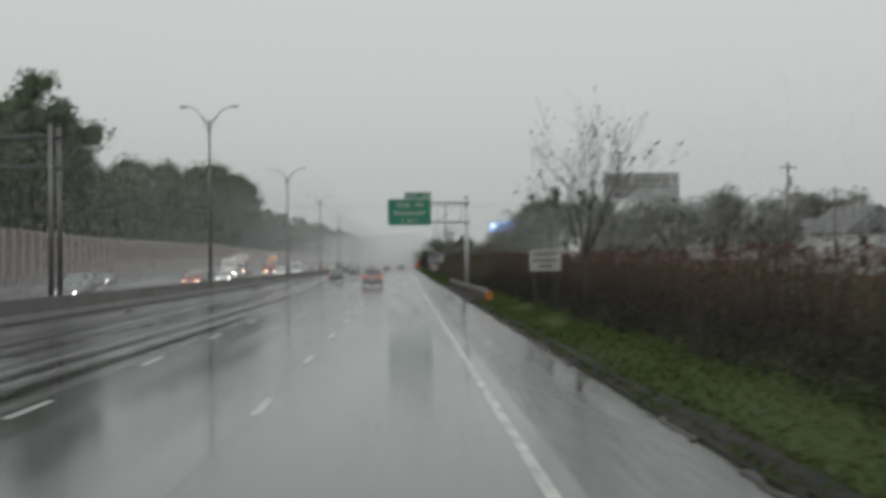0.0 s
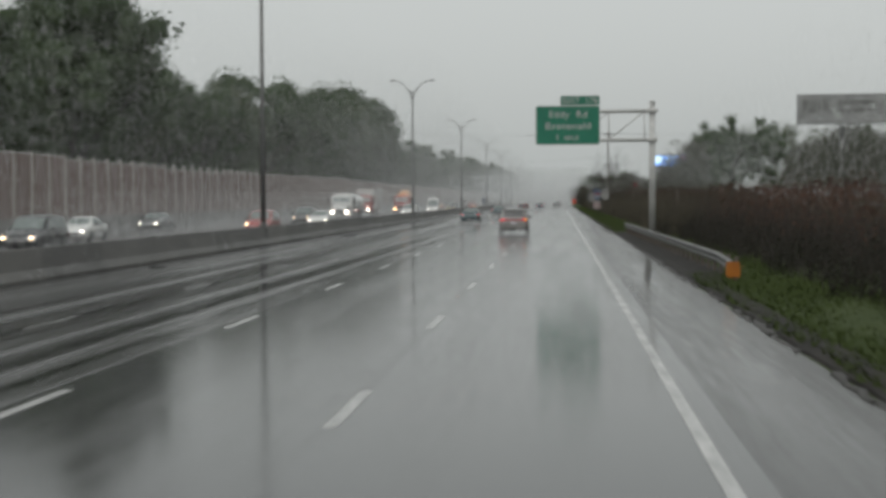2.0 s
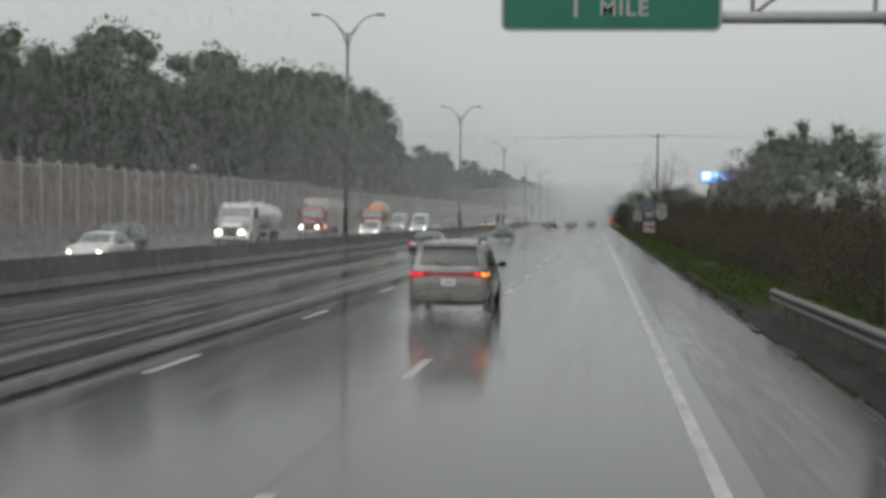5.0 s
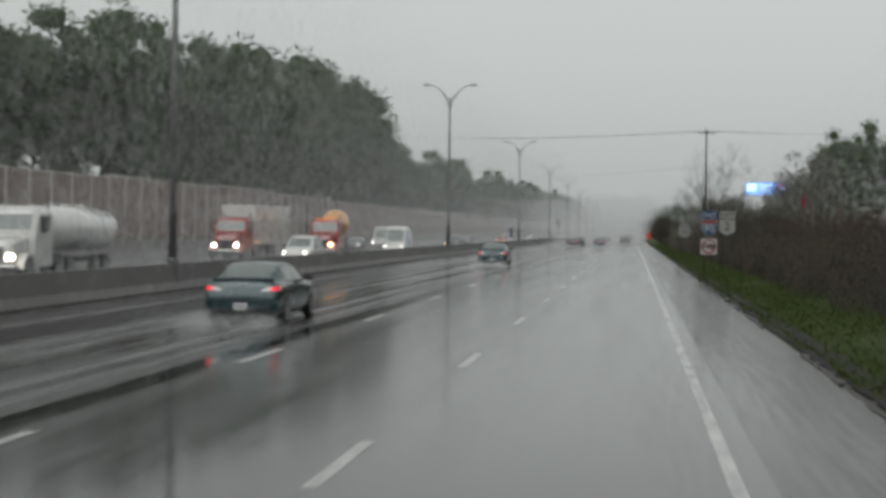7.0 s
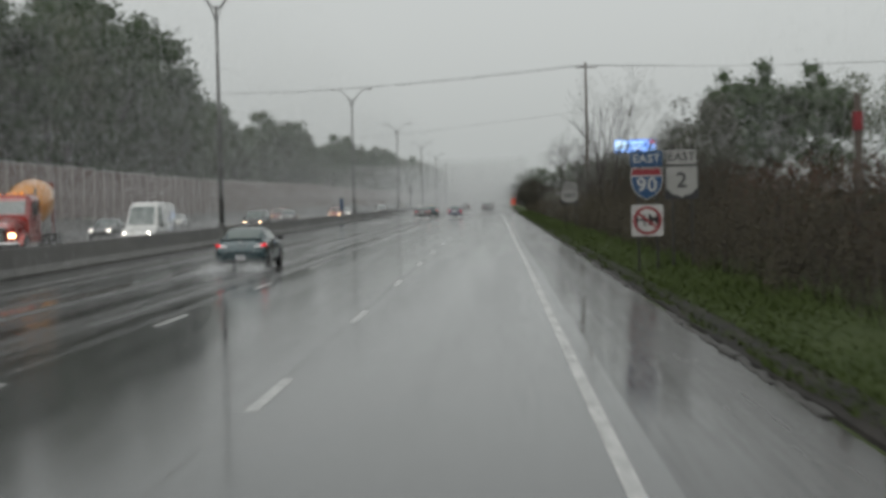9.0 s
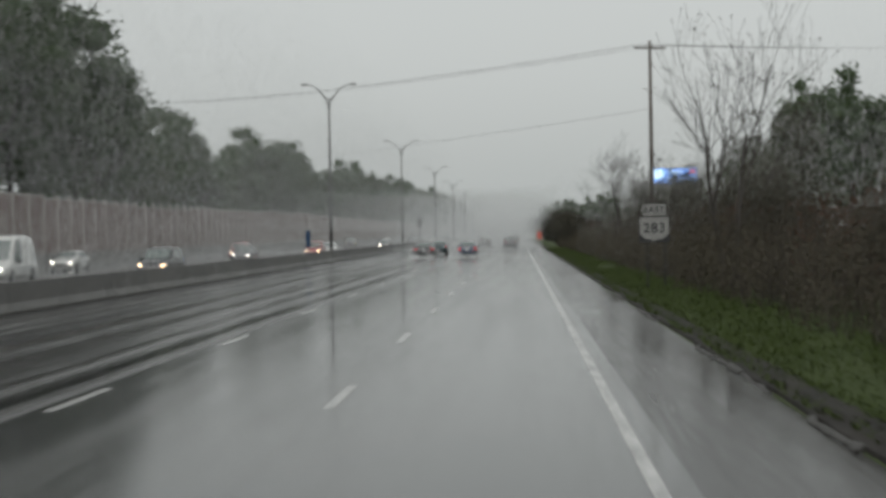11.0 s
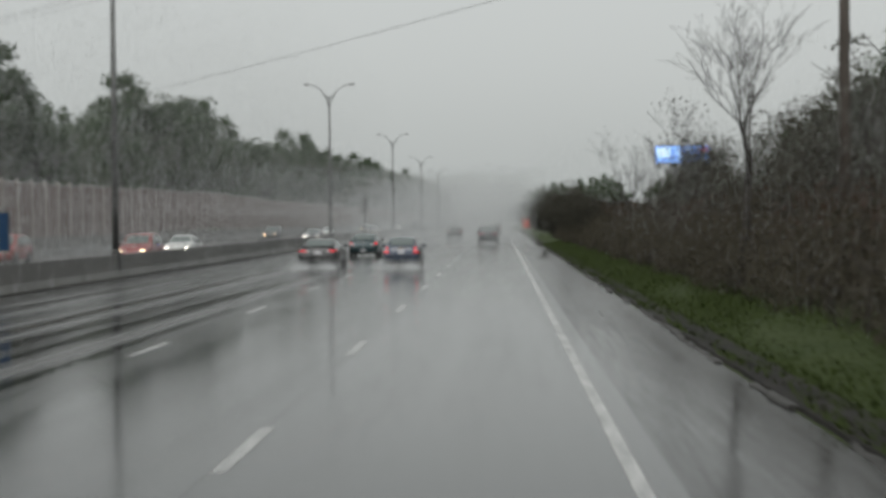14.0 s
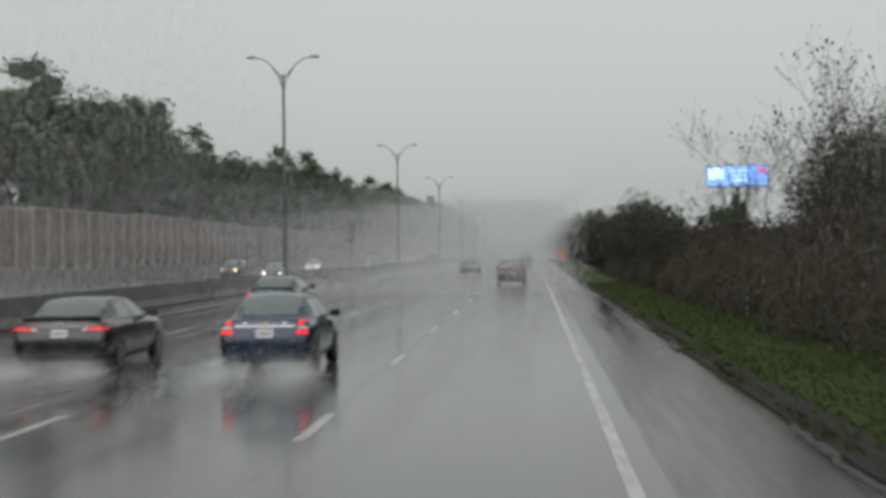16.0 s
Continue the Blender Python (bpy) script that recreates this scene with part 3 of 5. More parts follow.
def state_route(name_label, x, y, z, number, size, wide, leg):
    t = thing("route_sign", name_label, "road sign", "route signs in the verge")
    legs(t, leg, y, z + 0.95)
    p = plate(t, (x, y, z + 0.72), 0.9, 0.46, M_DULLWHITE, M_BLACK, "direction_plate", 0.04, 0.02)
    words("EAST", 0.33, M_BLACK, p, (x, y - 0.024, z + 0.72))
    g = Geo()
    g.slab(rounded(wide + 0.06, 0.98, 0.05), 0.02, (x, y + 0.012, z - 0.01))
    part("backing", g, M_BLACK, t)
    g = Geo()
    g.slab(scaled(STATE, wide / 0.9 * 0.98, 1.06), 0.02, (x, y - 0.01, z))
    s = part("shield", g, M_DULLWHITE, t, "white state-shaped route shield")
    words(number, size, M_BLACK, s, (x, y - 0.026, z + 0.03))


state_route("white route shield with black numeral on posts beside another sign", 5.66, 267.75, 2.58, "2", 0.62, 0.92, (5.4, 5.95))
state_route("white three-figure route shield on two posts in the verge", 5.16, 326.5, 2.27, "283", 0.52, 1.1, (4.9, 5.55))

ms = thing("marker_sign", "narrow blue-grey marker plate on a short post at the barrier", "road sign")
legs(ms, (-15.43,), 383.5, 2.6, M_POLE)
plate(ms, (-15.43, 383.45, 1.98), 0.38, 1.25, M_BLUE, M_POLE, "sign_panel", 0.03, 0.03)
ts = thing("tall_marker_sign", "dark narrow sign on a tall post at the barrier", "road sign")
legs(ts, (-15.43,), 516, 4.9, M_POLE, 0.12)
plate(ts, (-15.43, 515.93, 4.0), 0.62, 1.8, M_POLE, M_POLE, "sign_panel", 0.03, 0.03)
# timber stubs standing out of the verge thicket
for x, y, h, red in ((7.4, 166.7, 2.9, False), (8.3, 249, 4.4, False), (9.2, 261, 4.6, True), (8.9, 244, 3.6, False)):
    st = thing("timber_stub", "weathered timber stub standing in the thicket" + (" with a red band" if red else ""), "post", "timber stubs in the thicket")
    g = Geo()
    g.tube([(x, y, -0.2), (x + 0.02, y, h * 0.6), (x, y + 0.03, h)], [0.11, 0.10, 0.09], 8)
    part("shaft", g, M_WOOD, st)
    if red:
        g = Geo()
        g.tube([(x, y, h - 0.9), (x, y + 0.01, h - 0.45)], 0.13, 10)
        part("band", g, M_RED, st)

# orange works sign far along the verge
wk = thing("works_sign", "orange-red works sign on a low stand far along the verge", "road sign", m=pose(4.9, 630, 0))
plate(wk, (0, 0, 1.35), 1.2, 1.7, M_WORKS, M_WORKS, "sign_panel", 0.06, 0.03)
legs(wk, (-0.4, 0.4), 0, 0.9)
g = Geo()
g.box((0, 0.05, 0.05), (1.3, 0.5, 0.1), cut=0.02)
part("stand", g, M_POLE, wk)


# ---------- trees ----------
def branch(g, p, d, length, r, depth, rng, tips, spread=0.6, sides=5, twig=0.008, bend=0.18, kids=(2, 4)):
    """A limb that bends as it goes, and the limbs that fork off it."""
    n = 4 if depth > 1 else 3
    pts, q, dd = [p], Vector(p), Vector(d)
    for i in range(n):
        dd = (dd + Vector(rng.normal(size=3)) * bend * 0.6 + Vector((0, 0, 0.05))).normalized()
        q = q + dd * (length / n)
        pts.append(tuple(q))
    r1 = max(r * 0.5, twig)
    g.tube(pts, [r + (r1 - r) * i / n for i in range(n + 1)], sides if depth > 1 else 3)
    if depth == 0:
        tips.append(tuple(q))
        return
    for k in range(rng.integers(*kids) + 1):
        f = rng.uniform(0.35, 1.0)
        i = min(int(f * n), n - 1)
        a = Vector(pts[i]).lerp(Vector(pts[i + 1]), f * n - i)
        side = Vector(rng.normal(size=3))
        side = (side - side.project(dd)).normalized()
        nd = (dd * (1 - spread * 0.45) + side * spread * rng.uniform(0.6, 1.2) + Vector((0, 0, 0.22))).normalized()
        branch(g, tuple(a), nd, length * rng.uniform(0.52, 0.78), r * (1 - 0.5 * f) * 0.62, depth - 1, rng, tips, spread, sides, twig, bend, kids)
    tips.append(tuple(q))


def leafy_tree(seed, h, wide, leaves, size, mat_leaf, label, thin=1.0, core=0.62, low=0.2, dense=True):
    """Trunk, limbs and a crown of loose leaf clumps with gaps."""
    rng = np.random.default_rng(seed)
    t = thing("tree", label, "tree", "trees behind the sound wall")
    g, tips = Geo(), []
    size *= 1.15
    g.tube([(0, 0, -0.3), (0.05, 0.05, h * 0.2), (0.1, -0.1, h * 0.45)], [h * 0.018 + 0.05, h * 0.014, h * 0.01], 6)
    for k in range(5):
        z = h * rng.uniform(0.22, 0.46)
        a = rng.uniform(0, 2 * math.pi)
        up = rng.uniform(0.7, 1.6)
        branch(g, (0.05, 0, z), Vector((math.cos(a), math.sin(a), up)).normalized(), h * rng.uniform(0.24, 0.36), h * 0.008, 1, rng, tips, 0.7, 4, 0.03, kids=(2, 3))
    part("trunk", g, M_BARK, t)
    # rounded lobes of foliage in an uneven egg round the limbs
    mid, tall = (1 + low) / 2 * h, (1 - low) / 2 * h * 0.98
    axes, heart = np.array([wide, wide, tall]), np.array([0, 0, mid])
    m = int(34 * thin)
    u = rng.normal(size=(m, 3))
    u /= np.linalg.norm(u, axis=1)[:, None]
    lobes = 1 + 0.16 * np.sin(u[:, :1] * 5 + seed) * np.cos(u[:, 1:2] * 4 + seed * 2) + 0.10 * np.sin(u[:, 2:3] * 7 + seed)
    at = u * rng.uniform(0.55, 0.86, m)[:, None] * lobes * axes + heart
    size_l = rng.uniform(0.20, 0.38, m) * wide
    at[:, 2] = np.minimum(at[:, 2], h - size_l * 0.7)
    idx = np.repeat(np.arange(m), ((6.5 if dense else 8) * leaves * (size_l / (0.29 * wide)) ** 2).astype(int))
    w = rng.normal(size=(len(idx), 3))
    w /= np.linalg.norm(w, axis=1)[:, None]
    c = at[idx] + w * (size_l[idx] * rng.uniform(0.55, 1.06, len(idx)) ** 0.5 * (1 + 0.16 * np.sin(w[:, 0] * 9 + idx) * np.sin(w[:, 2] * 8 + idx)))[:, None] * np.array([1, 1, 0.86])
    keep = c[:, 2] > 0.3
    c, w = c[keep], w[keep]
    # every leaf takes the light as the round lobe that it sits on does
    n1 = w + 0.6 * (c - heart) / axes + np.array([0, 0, 0.25]) + rng.normal(0, 0.10, c.shape)
    # a dense heart to each lobe, under its leaves
    ring = [[(math.sin(b) * math.cos(a), math.sin(b) * math.sin(a), math.cos(b)) for a in np.arange(6) * math.pi / 3 + 0.5 * j] for j, b in enumerate((0.02, 0.9, 1.7, 2.5))]
    ball = np.array([q for j in range(3) for i in range(6) for q in ((ring[j][i], ring[j + 1][i], ring[j][(i + 1) % 6]), (ring[j][(i + 1) % 6], ring[j + 1][i], ring[j + 1][(i + 1) % 6]))])
    k3 = 0.60 + 0.12 * np.sin(ball[None, :, :, 0] * 4 + np.arange(m)[:, None, None]) * np.cos(ball[None, :, :, 2] * 5 + 2 * np.arange(m)[:, None, None])
    hearts = at[:, None, None, :] + ball[None] * (k3 * size_l[:, None, None])[..., None] * np.array([1, 1, 0.86])
    n3 = np.broadcast_to(ball.mean(1)[None], (m, len(ball), 3)) + 0.6 * (hearts.mean(2) - heart) / axes + np.array([0, 0, 0.25])
    hearts, n3 = hearts.reshape(-1, 3, 3), n3.reshape(-1, 3)
    if not dense:
        hearts, n3 = hearts[:0], n3[:0]
    # larger sprays inside the crown close it off from the sky
    m2 = int((120 if len(hearts) else 420) * thin)
    u2 = rng.normal(size=(m2, 3))
    u2 /= np.linalg.norm(u2, axis=1)[:, None]
    inner = u2 * rng.uniform(0.2, 0.74, m2)[:, None] * axes + heart
    inner = inner[inner[:, 2] > h * low]
    n2 = (inner - heart) / axes + np.array([0, 0, 0.2])
    tris = np.concatenate([leaf_quads(c, np.full(len(c), size), rng)[:, :3], leaf_quads(inner, np.full(len(inner), core * 1.2), rng)[:, :3], hearts])
    part("crown", cloud_mesh("crown", tris, mat_leaf, 3, np.concatenate([n1, n2, n3])), mat_leaf, t)
    return t


def bare_tree(seed, h, label, lean=(0, 0), stems=1, depth=4, tip_leaf=0.0, r=0.13, splay=0.22):
    rng = np.random.default_rng(seed)
    t = thing("bare_tree", label, "tree")
    g, tips = Geo(), []
    for s in range(stems):
        a = 2 * math.pi * s / max(stems, 1) + 0.4
        tilt = 0.0 if stems == 1 else splay
        base = (0.15 * math.cos(a) * (stems > 1), 0.15 * math.sin(a) * (stems > 1), -0.2)
        d = Vector((lean[0] + tilt * math.cos(a), lean[1] + tilt * math.sin(a), 1)).normalized()
        branch(g, base, d, h * 0.46, r, depth, rng, tips, 0.62, 7, 0.007, 0.13, (2, 4))
    top = max(q[2] for q in g.v)
    g.v = [(x, y, z * h / top) for x, y, z in g.v]
    part("trunk", g, M_BARK, t)
    if tip_leaf:
        c = np.array(tips)
        c[:, 2] *= h / top
        c = c[rng.uniform(size=len(c)) < 0.6]
        part("crown", cloud_mesh("crown", leaf_quads(c, np.full(len(c), tip_leaf), rng, 1.0), M_BRUSH), M_BRUSH, t, "a few withered leaves at the twig tips")
    return t


def fan_tree(seed, h, fork, limbs, tilt, r, bud, label):
    """One short trunk that opens into a fan of thin rising limbs with buds at the twig tips."""
    rng = np.random.default_rng(seed)
    t = thing("bare_tree", label, "tree")
    g, tips = Geo(), []
    g.tube([(0, 0, -0.3), (0.03, 0, fork * 0.5), (0, 0.02, fork)], [r * 1.25, r, r * 0.85], 8)
    for k in range(limbs):
        a = 2 * math.pi * k / limbs + rng.uniform(-0.3, 0.3)
        s = tilt * rng.uniform(0.35, 1.1)
        d = Vector((s * math.cos(a), s * math.sin(a), 1)).normalized()
        branch(g, (0.02 * math.cos(a), 0.02 * math.sin(a), fork * rng.uniform(0.85, 1.0)), d, (h - fork) * rng.uniform(0.5, 0.62), r * 0.42, 3, rng, tips, 0.55, 6, 0.006, 0.14, (2, 4))
    top = max(q[2] for q in g.v)
    g.v = [(x, y, z if z < fork else fork + (z - fork) * (h - fork) / (top - fork)) for x, y, z in g.v]
    part("trunk", g, M_BARK, t)
    c = np.array(tips)
    c[:, 2] = fork + (c[:, 2] - fork) * (h - fork) / (top - fork)
    c = c[rng.uniform(size=len(c)) < 0.45]
    part("crown", cloud_mesh("crown", leaf_quads(c, np.full(len(c), bud), rng, 1.0), M_BRUSH), M_BRUSH, t, "dark buds at the twig tips")
    return t


LEFT = [leafy_tree(31, 20, 5.6, 15, 0.28, M_LEAF, "broad dark green tree in wet spring leaf behind the wall", low=0.12),
        leafy_tree(32, 20, 5.0, 14, 0.26, M_LEAF, "tall green tree with a ragged crown behind the wall"),
        leafy_tree(33, 20, 6.2, 16, 0.29, M_LEAF, "wide rounded green tree behind the wall", low=0.12),
        leafy_tree(34, 20, 4.6, 11, 0.18, M_LEAFPALE, "pale thinly leafed tree with twigs showing behind the wall", core=0.4, dense=False),
        leafy_tree(35, 20, 5.6, 14, 0.28, M_LEAF, "full green roadside tree behind the wall", low=0.12)]
FAR = [leafy_tree(36, 20, 6.0, 7, 0.44, M_LEAF, "distant green tree in the rain", 0.8, low=0.05),
       leafy_tree(37, 20, 5.2, 7, 0.44, M_LEAF, "distant broad tree in the rain", 0.8, low=0.05)]
SHRUB = [leafy_tree(38, 20, 8.0, 20, 0.24, M_SHRUB, "dense grey-brown shrub in the verge thicket", 1.0, low=0.0, dense=False),
         leafy_tree(39, 20, 7.0, 15, 0.22, M_SHRUB, "brown thinly leafed shrub in the verge thicket", 1.0, low=0.0, dense=False)]
WOOD = [leafy_tree(40, 20, 7.0, 13, 0.30, M_WOODLEAF, "grey-brown budding tree beyond the slope", 1.0, low=0.05, dense=False),
        leafy_tree(41, 20, 6.2, 12, 0.28, M_WOODLEAF, "thinly budding tree beyond the slope", 1.0, low=0.05, dense=False)]
SKY_Y = [150, 195, 205, 216, 235, 250, 268, 283, 300, 330, 350, 375, 395, 410, 420, 430, 450, 470, 490, 510, 530, 557, 580, 596, 612, 640, 675, 710, 745, 800, 880, 980, 1200, 1500]
SKY_Z = [17, 18, 24, 17, 17, 18, 20, 18, 20, 22, 23, 24.5, 25.5, 26, 23, 18.5, 17.5, 17.5, 16.5, 19, 18, 19, 20, 18, 17, 21, 22, 22, 20, 23, 25, 25, 27, 28]


def left_height(y):
    return float(np.interp(y, SKY_Y, SKY_Z))


rng = np.random.default_rng(8)
first = set()


def scaled_pose(x, y, z, rz, k, kz):
    return pose(x, y, z, 0, 0, rz) @ Matrix.Diagonal((k, k, kz, 1))


def plant(src, x, y, h, z=0.0, slim=1.0):
    k = h / 20.0
    m = scaled_pose(x, y, z, rng.uniform(0, 360), k * slim * rng.uniform(0.9, 1.12), k)
    if src not in first:
        first.add(src)
        src.matrix_basis = m
        return src
    t = copy_thing(src, m)
    t.matrix_basis = m
    return t


y = 152.0
i = 0
while y < 565:
    h = left_height(y)
    plant(LEFT[[0, 2, 1, 4, 0, 3, 2, 4, 1, 3][i % 10]], -42 + rng.uniform(-2, 1.5), y, h * (rng.uniform(0.90, 1.07) if y < 400 else rng.choice([0.74, 0.86, 1.0, 1.08])))
    if i % 3 == 0:
        plant(FAR[i % 2], -50 + rng.uniform(-2, 2), y + 4, h * rng.uniform(0.86, 1.0))
    y += 7.4 + rng.uniform(-1, 1.2)
    i += 1
while y < 1500:
    h = left_height(y)
    plant(FAR[i % 2], -43 + rng.uniform(-2, 2), y, h * rng.uniform(0.85, 1.04))
    if i % 2:
        plant(FAR[(i + 1) % 2], -52 + rng.uniform(-3, 2), y + 6, h * rng.uniform(0.85, 1.0))
    y += 11 + (y - 565) * 0.010
    i += 1

plant(LEFT[1], -42, 201, 26)
plant(LEFT[0], -43, 207, 24)
# woods behind the right-hand verge
wood_r = np.random.default_rng(12)
for (x, y, h) in ((33, 465, 19), (38, 474, 24), (45, 482, 26), (52, 478, 25), (60, 486, 25), (68, 492, 24), (41, 500, 22), (50, 508, 25), (58, 512, 26),
                  (30, 441, 17), (27, 455, 14), (72, 470, 23), (80, 480, 23), (37, 520, 17), (48, 560, 19), (47, 540, 22),
                  (45, 242, 13.5), (52, 250, 13), (58, 262, 14), (50, 232, 11), (64, 250, 13), (70, 268, 14), (42, 262, 11.5),
                  (62, 330, 16), (70, 350, 17), (78, 320, 16), (84, 345, 18), (58, 372, 17), (66, 390, 18), (92, 365, 18), (52, 400, 16), (75, 405, 19), (60, 420, 20), (36, 300, 10.5), (44, 310, 12), (50, 318, 13), (40, 330, 12), (48, 345, 14)):
    tr = plant((LEFT[3:4] + LEFT[:1] + FAR)[wood_r.integers(0, 4)] if y > 470 else WOOD[wood_r.integers(0, 2)], x, y, h * 0.97)
    tagged(tr, "green tree in the wood beyond the verge" if y > 470 else "grey-brown budding tree in the wood beyond the verge", group="trees in the wood beyond the verge")
for (x, y, h) in ((27, 590, 10), (31, 620, 10.5), (24, 650, 10), (34, 680, 11), (26, 720, 12), (22, 770, 14), (20, 830, 15), (19, 900, 16), (18, 980, 17), (17, 1080, 18), (16, 1200, 20), (30, 780, 16), (30, 860, 17)):
    tr = plant(FAR[wood_r.integers(0, 2)], x, y, h)
    tagged(tr, "distant tree beyond the verge in the rain", group="trees in the wood beyond the verge")
for (x, y, h) in ((14.5, 407, 8.0), (15.5, 413, 8.6), (15.5, 421, 8.2), (13.8, 432, 5.6), (14, 440, 7.8), (15, 447, 8.2), (16, 455, 8.6), (16.5, 465, 8.4), (21, 404, 8.6), (22, 418, 9.2), (19, 452, 7.2), (7.0, 456, 4.4), (6.8, 466, 5.6), (6.9, 478, 5.4), (7.0, 494, 5.6), (7.0, 520, 6), (7.4, 550, 6.4), (8, 590, 7), (9, 640, 8), (17, 392, 7.2), (24, 425, 10), (19, 380, 6.4),
                  (8.6, 283, 3.6), (10.2, 291, 4.4), (8.9, 303, 3.8), (11, 311, 4.9), (9.0, 322, 4.2), (10.6, 333, 5.2), (8.8, 341, 4.0), (10.9, 350, 5.4), (9.2, 361, 4.4), (11.2, 369, 5.8), (9.4, 388, 4.6), (9.0, 399, 4.2), (11.8, 404, 4.2), (9.2, 418, 4.4), (9.6, 429, 4.8)):
    tr = plant(SHRUB[wood_r.integers(0, 2)], x, y, h)
    tagged(tr, group="shrubs in the verge thicket")

bt = fan_tree(58, 9.3, 2.4, 7, 0.46, 0.12, 0.085, "bare budding tree with a fan of limbs beside the sign")
bt.matrix_basis = pose(7.6, 87.1, 0.2, 0, 0, 40)
bt = bare_tree(52, 10.6, "slim leafless tree with upright limbs in the verge", (0.02, 0), 2, 4, 0.05, 0.09)
bt.matrix_basis = pose(7.6, 324, 0.2, 0, 0, 10)
bt = bare_tree(53, 9.4, "leafless dark-barked tree standing by the utility pole", (-0.03, 0), 1, 5, 0.0, 0.15)
bt.matrix_basis = pose(6.9, 379.5, 0.2, 0, 0, 80)
bt = bare_tree(54, 10.8, "many-stemmed pale tree with dead leaves at its tips", (0.06, 0), 4, 4, 0.09, 0.085)
bt.matrix_basis = pose(13.5, 444, 0.2, 0, 0, 200)
bt = bare_tree(55, 9.0, "thin many-stemmed leafless tree behind the thicket", (0, 0), 3, 4, 0.07, 0.07)
bt.matrix_basis = pose(9.8, 452, 0.2, 0, 0, 120)
bt = bare_tree(56, 6.5, "small leafless tree in the thicket far along the verge", (0, 0), 3, 3, 0.08, 0.06)
bt.matrix_basis = pose(7.4, 352, 0.2, 0, 0, 20)
bt = bare_tree(57, 8.6, "pale leafless tree beyond the wet verge", (0, 0), 2, 4, 0.0, 0.09)
bt.matrix_basis = pose(14.5, 398, 0.2, 0, 0, 300)

# ---------- thicket and grass of the right-hand verge ----------
HEDGE_Y = [0, 60, 150, 250, 300, 340, 400, 450, 600, 900, 1500]
HEDGE_Z = [2.4, 2.4, 2.6, 2.7, 2.8, 2.8, 2.6, 2.6, 3.6, 6.0, 8.0]


def thicket(name, seed, n, x0, x1, ya, yb, low, high, size, material, label, lump=0.35):
    """A tangle of small leaves and twigs between two lines along the road, gathered in uneven mounds."""
    rng = np.random.default_rng(seed)
    y = rng.uniform(ya, yb, n)
    u = rng.uniform(0, 1, n)
    mound = 0.5 * np.sin(y * 0.55 + seed) + 0.35 * np.sin(y * 1.27 + 2 * seed) + 0.3 * np.sin(y * 0.21 + 0.5 * seed)
    x = x0 - 0.45 * mound + (x1 - x0) * u
    top = np.interp(y, HEDGE_Y, HEDGE_Z)
    wob = 1 + lump * (0.6 * mound + 0.35 * np.sin(y * 2.9 + x * 1.7) + 0.25 * np.sin(y * 6.1 + x * 3.1))
    # the front leans back: low outer growth, tall inner growth
    rise = 0.22 + 0.78 * np.clip((x - x0 + 0.5) / 1.5, 0, 1)
    z = (low + (high - low) * rng.uniform(0, 1, n) ** 0.8) * top * wob * rise
    c = np.stack([x, y, np.maximum(z, 0.1)], axis=1) + rng.normal(0, 0.06, (n, 3))
    lean = np.stack([-0.55 + 0.35 * np.sin(y * 1.3 + z * 2), -0.35 + 0.45 * np.cos(y * 1.1 + x + z * 1.5), 0.25 + 0.6 * z / (top * high)], 1) + rng.normal(0, 0.2, (n, 3))
    me = cloud_mesh(name, leaf_quads(c, np.full(n, size) * (1 + 0.004 * np.maximum(y - 300, 0)), rng, 1.6)[:, :3], material, 3, lean)
    return tagged(part(name, me, material), label, "thicket", kind="stuff")


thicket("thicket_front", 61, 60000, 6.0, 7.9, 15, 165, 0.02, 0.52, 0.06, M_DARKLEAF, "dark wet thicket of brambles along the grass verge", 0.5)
thicket("thicket_olive", 69, 120000, 6.0, 7.9, 150, 500, 0.02, 0.82, 0.066, M_OLIVE, "olive-brown brambles along the grass verge")
thicket("thicket_back", 62, 84000, 7.6, 11.5, 150, 520, 0.35, 1.1, 0.085, M_BRUSH, "brown leafless brush behind the brambles", 0.3)
thicket("thicket_rust", 63, 110000, 7.9, 18, 15, 500, 0.1, 1.1, 0.11, M_RUST, "rust-red dead brush on the slope", 0.2)
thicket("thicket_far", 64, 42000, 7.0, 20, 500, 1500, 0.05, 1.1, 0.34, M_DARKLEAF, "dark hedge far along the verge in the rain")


def twigs(name, seed, n, x0, x1, ya, yb, label):
    """Thin upright canes standing out of the thicket."""
    rng = np.random.default_rng(seed)
    y, x = rng.uniform(ya, yb, n), rng.uniform(x0, x1, n)
    h = np.interp(y, HEDGE_Y, HEDGE_Z) * rng.uniform(0.4, 1.3, n) * np.clip((x - 5.2) / 2.2, 0.3, 1)
    base = np.stack([x, y, np.zeros(n)], 1)
    tip = base + np.stack([rng.normal(0, 0.28, n), rng.normal(0, 0.28, n), h], 1)
    w = rng.uniform(0.008, 0.02, n)[:, None]
    a = rng.uniform(0, 2 * math.pi, n)
    s = np.stack([np.cos(a), np.sin(a), np.zeros(n)], 1) * w
    s2 = np.stack([-np.sin(a), np.cos(a), np.zeros(n)], 1) * w
    tri = np.concatenate([np.stack([base - s, base + s, tip], 1), np.stack([base - s2, base + s2, tip], 1)])
    return tagged(part(name, cloud_mesh(name, tri, M_TWIG, 3), M_TWIG), label, "twigs", kind="stuff")


twigs("canes", 65, 26000, 5.9, 13, 15, 520, "thin bare canes standing in the thicket")


